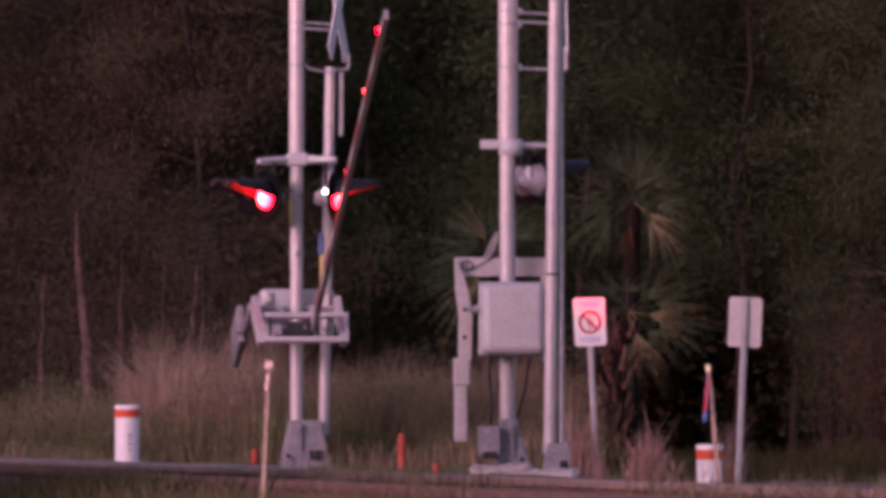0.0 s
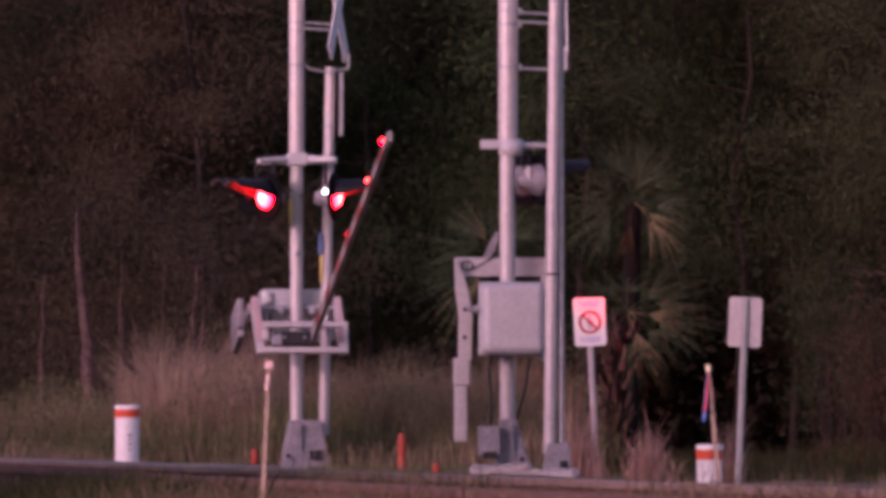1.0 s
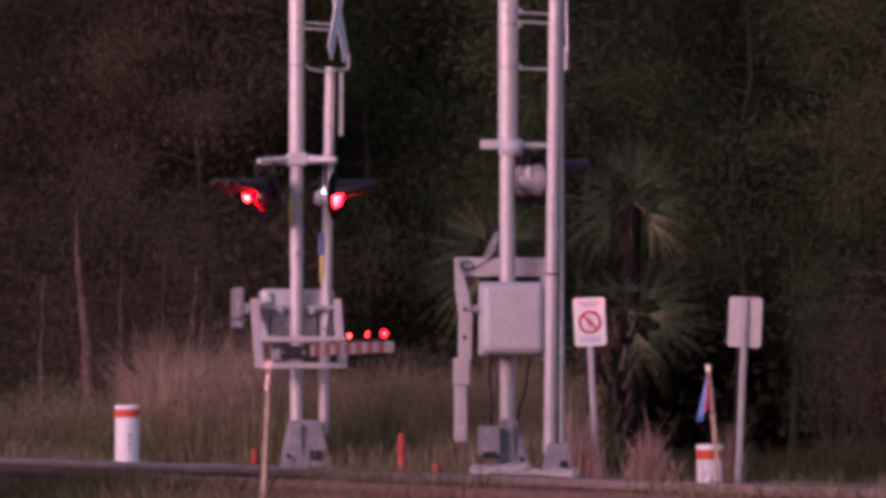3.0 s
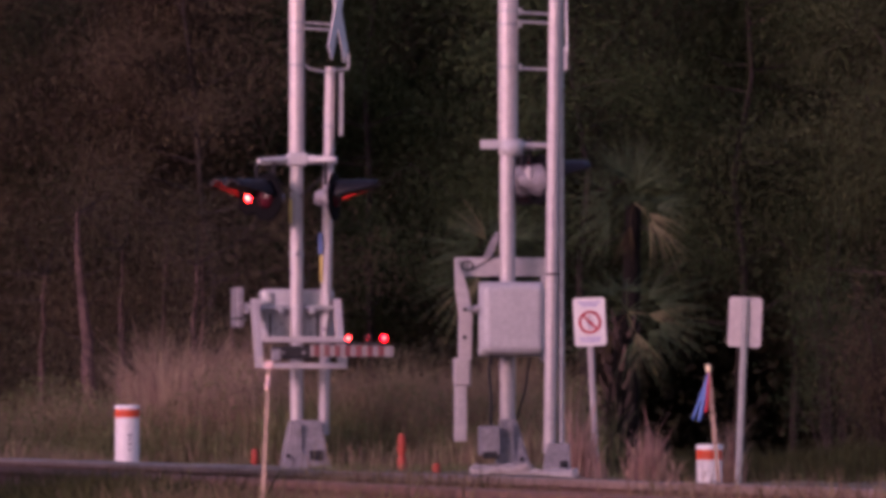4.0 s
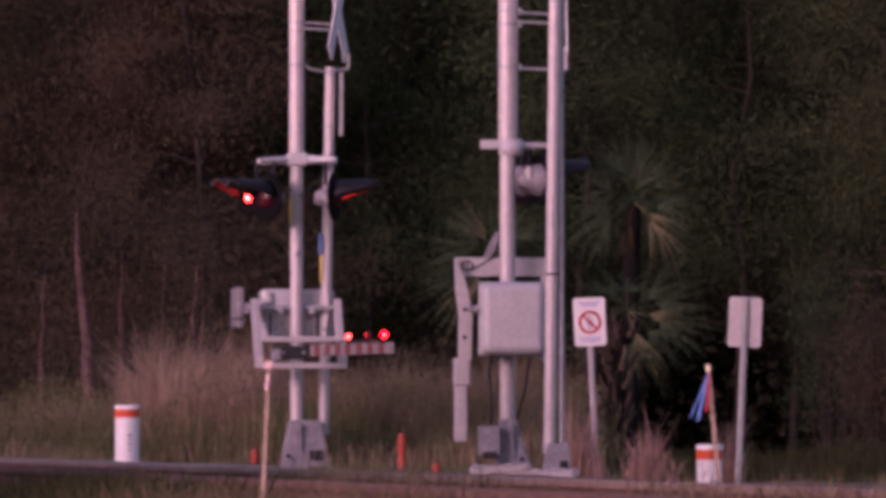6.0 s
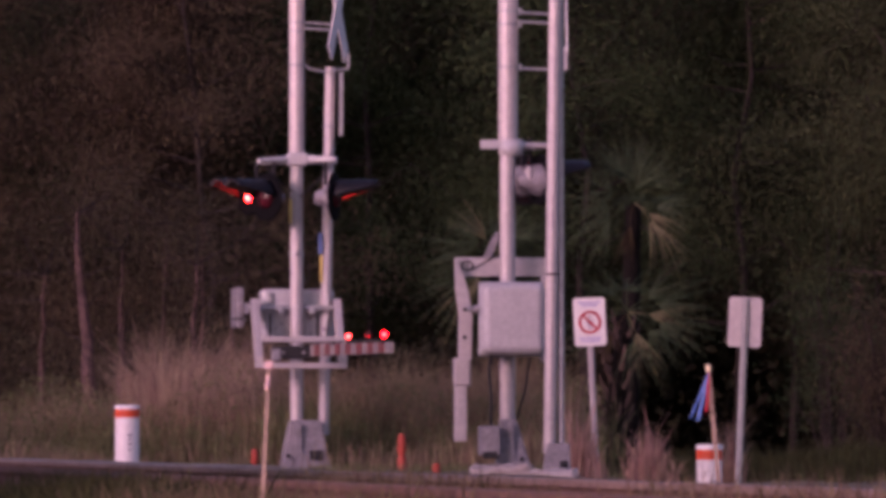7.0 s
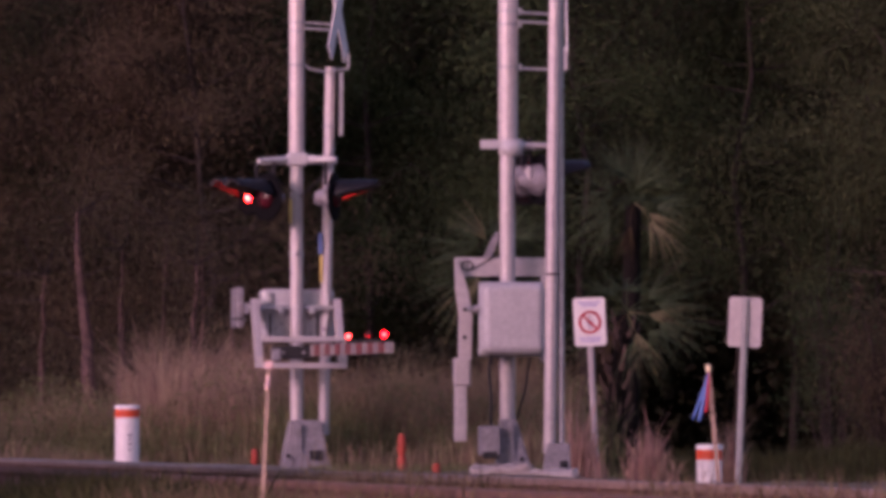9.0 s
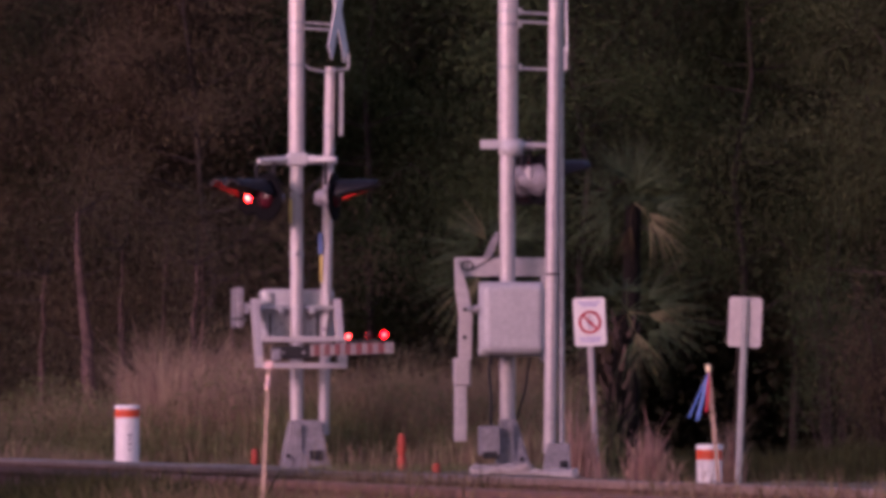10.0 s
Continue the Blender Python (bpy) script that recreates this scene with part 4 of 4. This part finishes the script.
def make_far_woods():
    rng = np.random.default_rng(31)
    n = 120000
    c = np.stack([rng.uniform(-16, 16, n), rng.uniform(111, 117, n), rng.uniform(-0.1, 11.0, n)], 1)
    c = np.array([p for p in c if rng.random() < 0.4 or not in_hollow(p[0] * 0.95, p[2] * 0.9)])
    v, f = leaves(rng, c, 0.16)
    tagged(cloud("far_woods", DEEP, v, f), "dense dark woods beyond the first trees", "woods", kind="stuff")
    n = 44000
    x, y = rng.uniform(-9, 9, n), rng.uniform(101.5, 105, n)
    z = rng.uniform(0, 1, n) ** 1.3 * (1.5 + np.array([0.9 * noise.noise((float(a) * 0.5, 2.0, 1.0)) for a in x]))
    keep = np.array([not in_hollow(float(a), float(b)) for a, b in zip(x, z)])
    v, f = leaves(rng, np.stack([x, y, z], 1)[keep], 0.052)
    tagged(cloud("undergrowth", DEEP, v, f), "dark leafy undergrowth at the foot of the trees", "undergrowth", kind="stuff")
    n = 9000
    x, y = rng.uniform(-7, -1.2, n), rng.uniform(98.2, 101, n)
    z = rng.uniform(0, 1, n) * (2.6 + np.array([1.2 * noise.noise((float(a) * 1.3, 7.0, 1.0)) for a in x]))
    keep = np.array([noise.noise((float(a) * 1.6, float(b) * 1.6, 9.0)) > 0.0 for a, b in zip(x, z)])
    v, f = leaves(rng, np.stack([x, y, z], 1)[keep], 0.04)
    tagged(cloud("brush", LEAFBROWN, v, f), "thin brown brush among the young trees", "brush", kind="stuff")
    bm = bmesh.new()
    xs, zs = np.arange(-40, 40.1, 0.8), np.arange(-0.5, 13.1, 0.6)
    grid = [[bm.verts.new((x, 120 + 1.2 * noise.noise((x * 0.4, z * 0.4, 0)) + (6 if in_hollow(x * 0.9, z * 0.85) else 0), z)) for x in xs] for z in zs]
    for lo, hi in zip(grid, grid[1:]):
        for i in range(len(xs) - 1):
            bm.faces.new((lo[i], lo[i + 1], hi[i + 1], hi[i])).smooth = True
    back = bmesh.ops.extrude_face_region(bm, geom=list(bm.faces))
    for v in back["geom"]:
        if isinstance(v, bmesh.types.BMVert):
            v.co.y += 14
    tagged(link("wood_mass", bm, DEEP, None), "deep shade of the closed wood", "woods", kind="stuff")


def make_sun_blocker():
    """An added tree line, out of view, that keeps the low sun off the ground."""
    bm, step = bmesh.new(), 0.5
    a = radians(SUN_AZ)
    to_sun, line = Vector((math.sin(a), math.cos(a), 0)), Vector((-math.cos(a), math.sin(a), 0))
    rows = []
    for i in range(160):
        t = -56 + i * step
        c = Vector((0, 82, 0)) + to_sun * (42 + 1.5 * noise.noise((t * 0.2, 0, 0))) + line * t
        top = 7.6 + 1.3 * noise.noise((t * 0.25, 3, 0)) + 0.9 * noise.noise((t * 0.9, 5, 0)) + 0.5 * random.uniform(-1, 1)
        rows.append([bm.verts.new(c + to_sun * d + Vector((0, 0, z))) for d, z in ((0, -1.4), (-0.6, top * 0.6), (0.4, top), (3.0, top * 0.9), (3.6, -1.4))])
    for p, q in zip(rows, rows[1:]):
        for k in range(4):
            bm.faces.new((p[k], q[k], q[k + 1], p[k + 1]))
    for end in (rows[0], rows[-1][::-1]):
        bm.faces.new(end)
    bmesh.ops.recalc_face_normals(bm, faces=bm.faces)
    tagged(link("sun_blocking_woods", bm, DEEP, None), "unseen added tree line that blocks the low sun", "woods", kind="stuff")


def shrub(x, y, wide, high, mat, count, seed, label):
    """Many thin stems from one foot, with small leaves in clumps along them."""
    rnd, rng = random.Random(seed), np.random.default_rng(seed)
    t = thing("shrub", pose(x, y, ground_height(x, y)), label, "shrub", "shrubs at the wood's edge")
    bm, spots = bmesh.new(), []
    for i in range(26):
        a, k = rnd.uniform(0, 6.283), rnd.uniform(0.15, 1.0)
        tip = Vector((math.cos(a) * wide * k, math.sin(a) * wide * 0.8 * k, high * rnd.uniform(0.35, 1.0) * (1.1 - 0.35 * k)))
        mid = Vector((tip.x * 0.45, tip.y * 0.45, tip.z * 0.6))
        tube((tip.x * 0.1, tip.y * 0.1, -0.05), mid, 0.016, 0.010, seg=5, bm=bm)
        tube(mid, tip, 0.010, 0.004, seg=5, bm=bm)
        spots += [mid, mid.lerp(tip, 0.35), mid.lerp(tip, 0.7), tip]
    tagged(part("stem_tangle", bm, BARK, t), kind="stuff")
    c = np.array([tuple(p) for p in spots])
    pick = rng.integers(0, len(c), count)
    pts = c[pick] + rng.normal(size=(count, 3)) * rng.uniform(0.08, 0.26, len(c))[pick][:, None]
    v, f = leaves(rng, pts[pts[:, 2] > 0.05], 0.042)
    cloud("foliage", mat, v, f, t)


def make_shrubs():
    shrub(5.15, 99.5, 0.85, 2.7, LEAFBROWN, 7000, 81, "dense olive-brown shrub at the wood's edge")
    shrub(4.55, 101.5, 0.6, 3.0, LEAFGREEN, 5000, 82, "tall olive shrub in front of the dark hollow")
    shrub(6.3, 101.0, 0.9, 2.5, LEAF, 10000, 83, "broad olive shrub at the wood's edge")
    shrub(-5.6, 101.0, 0.8, 2.2, LEAFBROWN, 8000, 84, "brown thin shrub behind the tall grass")


def fan_mesh(name, seed, mat, length=0.80, stalk=0.55, blades_n=19, droop=0.45, spread=84):
    """A leaf stalk and the narrow, folded blades that spread from its end."""
    rnd = random.Random(seed)
    vs, fs = [], []

    def add(pts, w0, w1, side):
        k = len(vs)
        for i, p in enumerate(pts):
            t = i / (len(pts) - 1)
            w = (w0 * (1 - t) + w1 * t) * (0.25 + 0.75 * math.sin(math.pi * min(1, 0.25 + t * 0.75)))
            vs.extend([tuple(p - side * w), tuple(p + side * w)])
        for i in range(len(pts) - 1):
            fs.append((k + 2 * i, k + 2 * i + 1, k + 2 * i + 3, k + 2 * i + 2))
    for side in (Vector((0, 1, 0)), Vector((0, 0, 1))):
        add([Vector((stalk * t, 0, 0.12 * math.sin(t * 2.2))) for t in (0, 0.33, 0.66, 1)], 0.013, 0.010, side)
    hub = Vector((stalk, 0, 0.12 * math.sin(2.2)))
    for i in range(blades_n):
        a = radians(-spread + 2 * spread * (i + rnd.uniform(-0.3, 0.3)) / (blades_n - 1))
        d = Vector((math.cos(a), math.sin(a), 0.10 + 0.2 * rnd.uniform(-1, 1)))
        ln = length * rnd.uniform(0.62, 1.08) * (1 - 0.25 * abs(a) / 2)
        side = Vector((-math.sin(a), math.cos(a), rnd.uniform(-0.6, 1.2))).normalized()
        sag = droop * ln * rnd.uniform(0.3, 1.7)
        pts = [hub + d * ln * t + Vector((0, 0, -sag * t ** 2.5)) for t in (0.02, 0.3, 0.55, 0.8, 1.0)]
        add(pts, 0.0105, 0.003, side)
    me = bpy.data.meshes.new(name)
    me.from_pydata(vs, [], fs)
    me.materials.append(mat)
    return me


FANS = {"open": fan_mesh("fan", 41, FAN, 0.75, 0.40, 21, 0.5, 75), "brush": fan_mesh("fan", 42, FAN, 0.85, 0.22, 26, 0.25, 42),
        "slim": fan_mesh("fan", 43, FAN, 0.8, 0.45, 9, 0.5, 36), "pale": fan_mesh("fan", 45, PALEFAN, 0.85, 0.35, 11, 0.5, 27), "hanging": fan_mesh("fan", 46, DEADFAN, 0.7, 0.4, 14, 0.6, 20)}


def palm(x, y, foot, crown, seed, label, fans, boots=0, back=5):
    """A trunk leaning from its foot to its crown; fans as (kind, angle in the upright plane, towards the track, curl, size)."""
    rnd = random.Random(seed)
    p = thing("palm", pose(x, y, -0.05), label, "palm", "palms at the wood's edge")
    # the trunk's near-black colour stands in for shade
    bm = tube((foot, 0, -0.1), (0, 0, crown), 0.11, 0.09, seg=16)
    part("trunk", bm, SHADEBARK, p, "rough palm trunk coloured dark for shade")
    base = None
    for i in range(boots):
        k = (i + 0.5) / boots * 0.86 + 0.05
        az = radians(i * 137.5)
        c = Vector((foot * (1 - k), 0, crown * k))
        if base is None:
            b = bmesh.new()
            tube((0.08, 0, 0), (0.17, 0, 0.10), 0.034, 0.026, seg=6, bm=b)
            tube((0.17, 0, 0.10), (0.21, 0, 0.23), 0.026, 0.010, seg=6, bm=b)
            ob = part("leaf_base", b, BOOT, p, "stub of an old cut frond")
            base = ob.data
        else:
            ob = new("leaf_base", base)
            ob.parent = p
        ob.matrix_basis = Matrix.Translation(c) @ Matrix.Rotation(az, 4, "Z") @ Matrix.Scale(rnd.uniform(0.85, 1.2), 4)
    for kind, a, near, curl, size in fans:
        c = radians(a)
        along = Vector((math.cos(c), -near, math.sin(c))).normalized()
        up = Vector((0, -0.9, 0.45)) if abs(math.cos(c)) > 0.3 else Vector((0, -1, 0.1))
        over = up.cross(along).normalized()
        face = along.cross(over)
        m = Matrix.Identity(4)
        for r in range(3):
            m[r][0], m[r][1], m[r][2] = along[r], over[r], face[r]
        m.translation = (0, -0.06, crown)
        ob = new("dead_frond" if kind == "hanging" else "frond", FANS[kind])
        ob.parent = p
        ob.matrix_basis = m @ pose(0, 0, 0, curl, 0, 0) @ Matrix.Scale(size, 4)
        if kind == "hanging":
            tagged(ob, "brown hanging dead frond")
    for i in range(back):
        ob = new("frond", FANS["open"])
        ob.parent = p
        ob.matrix_basis = Matrix.Translation((0, 0.05, crown)) @ pose(0, 0, 0, 0, 0, 20 + 140 * (i + 0.5) / back) @ pose(0, 0, 0, 0, -rnd.uniform(-20, 50), 0) @ Matrix.Scale(rnd.uniform(0.7, 0.9), 4)


def make_palms():
    palm(2.14, 98, -0.05, 3.02, 51, "fan palm with upright green fronds and a yellowing hanging one",
         (("brush", 84, 0.1, 10, 0.80), ("brush", 62, 0.2, -20, 0.78), ("slim", 108, 0.1, 0, 0.75), ("slim", 35, 0.2, 15, 0.7), ("open", 160, 0.3, 10, 0.72), ("open", 195, 0.3, -10, 0.8), ("slim", 222, 0.4, 0, 0.85),
          ("pale", -38, 0.3, 10, 0.72), ("pale", -58, 0.4, -10, 0.95), ("slim", -15, 0.4, 0, 0.7), ("hanging", 262, 0.2, 0, 0.7)))
    palm(2.01, 95, -0.22, 1.74, 52, "low fan palm with spreading green fronds and old leaf bases",
         (("slim", 5, 0.3, 0, 0.85), ("pale", -8, 0.3, 20, 0.8), ("slim", -28, 0.4, -10, 0.95), ("slim", -45, 0.5, 0, 0.85), ("pale", -68, 0.4, 10, 0.85), ("slim", -80, 0.4, 0, 0.85), ("slim", 128, 0.3, 0, 0.5),
          ("slim", 30, 0.3, 0, 0.7), ("hanging", 240, 0.3, 0, 0.8), ("slim", 205, 0.3, 0, 0.8)), 34, 3)
    palm(0.62, 99, 0.1, 2.42, 53, "fan palm with drooping olive fronds behind the gate",
         (("pale", 128, 0.2, 0, 0.75), ("open", 150, 0.3, 0, 0.8), ("slim", 175, 0.3, 10, 0.85), ("open", 202, 0.4, 10, 0.9), ("slim", 218, 0.4, -10, 1.05), ("pale", 232, 0.4, 0, 1.05), ("slim", 245, 0.4, 0, 0.95),
          ("open", 60, 0.3, 0, 0.8), ("slim", 285, 0.3, 0, 0.9), ("pale", 75, 0.3, 0, 0.7)), 0, 4)


woods()
make_trees()
make_trunks()
make_far_woods()
make_sun_blocker()
make_shrubs()
make_palms()


def track_patch(name, mat, n, q0, q1, s0, s1, height, width, seed, label, clump=0.12):
    """Weeds along the track, between two distances across it and two along it."""
    rng = np.random.default_rng(seed)
    k = max(1, n // 40)
    pick = rng.integers(0, k, n)
    q = rng.uniform(q0, q1, k)[pick] + rng.normal(0, clump, n)
    t = rng.uniform(s0, s1, k)[pick] + rng.normal(0, clump, n)
    size = rng.uniform(0.35, 1.0, k)[pick]
    keep = (np.abs(q) > 0.06) & (np.abs(q - 1.505) > 0.06)
    q, t, size = q[keep], t[keep], size[keep]
    x, y = RAIL.x + ACROSS.x * q + ALONG.x * t, RAIL.y + ACROSS.y * q + ALONG.y * t
    z = np.array([ground_height(float(a), float(b)) - 0.02 for a, b in zip(x, y)])
    v, f = blades(rng, np.stack([x, y, z], 1), height * size, width, 0.7)
    tagged(cloud(name, mat, v, f), label, "grass", kind="stuff")


def foreground_grass():
    track_patch("embankment_weeds", SHADEWEED, 6500, 1.7, 2.5, 36.5, 45, 0.31, 0.005, 61, "green weeds on the embankment's edge, darkened for shade")
    track_patch("embankment_weeds", SHADEWEED, 2200, 1.8, 2.6, 22, 37, 0.17, 0.005, 63, "low green weeds along the embankment")
    track_patch("embankment_grass", BROWNGRASS, 8000, 1.7, 2.6, 44, 62, 0.31, 0.0035, 62, "short dry grass along the embankment's edge")
    track_patch("embankment_grass", TURF, 3200, 1.7, 2.6, 44, 62, 0.28, 0.0035, 66, "short green grass along the embankment's edge")
    track_patch("rail_weeds", SHADEWEED, 2600, -0.9, -0.55, 12, 50, 0.2, 0.0045, 69, "dark weeds growing over the slabs' far edge", 0.06)
    track_patch("rail_weeds", SHADEWEED, 2600, 0.12, 0.45, 12, 50, 0.2, 0.0045, 70, "dark weeds growing against the rail", 0.06)
    track_patch("track_weeds", BROWNGRASS, 6000, 0.15, 1.3, 15, 58, 0.25, 0.0032, 64, "sparse reddish weeds between the rails")
    track_patch("track_weeds", BROWNGRASS, 6000, 0.3, 1.2, 36, 60, 0.36, 0.003, 67, "knee-high brown grass between the rails")
    track_patch("track_weeds", SHADEWEED, 1800, 0.3, 1.2, 36, 60, 0.34, 0.0035, 68, "green weeds between the rails")
    track_patch("track_weeds", SHADEWEED, 3000, 0.15, 1.3, 15, 58, 0.22, 0.0035, 65, "sparse green weeds between the rails")


foreground_grass()


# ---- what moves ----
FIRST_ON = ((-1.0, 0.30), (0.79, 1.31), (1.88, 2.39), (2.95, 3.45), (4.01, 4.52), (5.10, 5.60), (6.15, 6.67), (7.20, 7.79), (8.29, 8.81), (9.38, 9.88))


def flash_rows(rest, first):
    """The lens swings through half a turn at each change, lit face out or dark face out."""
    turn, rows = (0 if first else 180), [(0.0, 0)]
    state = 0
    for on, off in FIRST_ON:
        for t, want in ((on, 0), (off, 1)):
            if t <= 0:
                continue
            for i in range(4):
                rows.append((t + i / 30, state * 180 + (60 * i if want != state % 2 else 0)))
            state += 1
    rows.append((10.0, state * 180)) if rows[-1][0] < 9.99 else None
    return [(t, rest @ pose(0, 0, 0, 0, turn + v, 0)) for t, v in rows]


def motions():
    arm = ((0.0, 22.26), (0.5, 17.97), (1.0, 13.75), (1.5, 9.66), (2.0, 5.62), (2.5, 1.61), (2.7, 0.55), (3.0, -0.30), (3.3, -0.62), (3.8, -0.52), (4.0, -0.62), (4.5, -0.18), (5.0, -0.36),
           (5.5, -0.48), (6.2, -0.36), (7.0, -0.36), (8.0, -0.38), (9.0, -0.36), (10.0, -0.38))
    walk(YOKE, [(t, pose(0, 0.02, 1.66, -v, 0, 0)) for t, v in arm])
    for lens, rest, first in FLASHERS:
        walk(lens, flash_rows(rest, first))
    sway = ((0.0, -2), (1.0, 0), (2.0, 3), (2.7, 6), (3.8, 12), (4.5, 16), (5.5, 18), (6.5, 14), (7.5, 18), (8.3, 15), (9.0, 13), (10.0, 18))
    for rb, top, k in RIBBONS:
        walk(rb, [(t, pose(*top, 0, 3 + v * k, 0)) for t, v in sway])


motions()
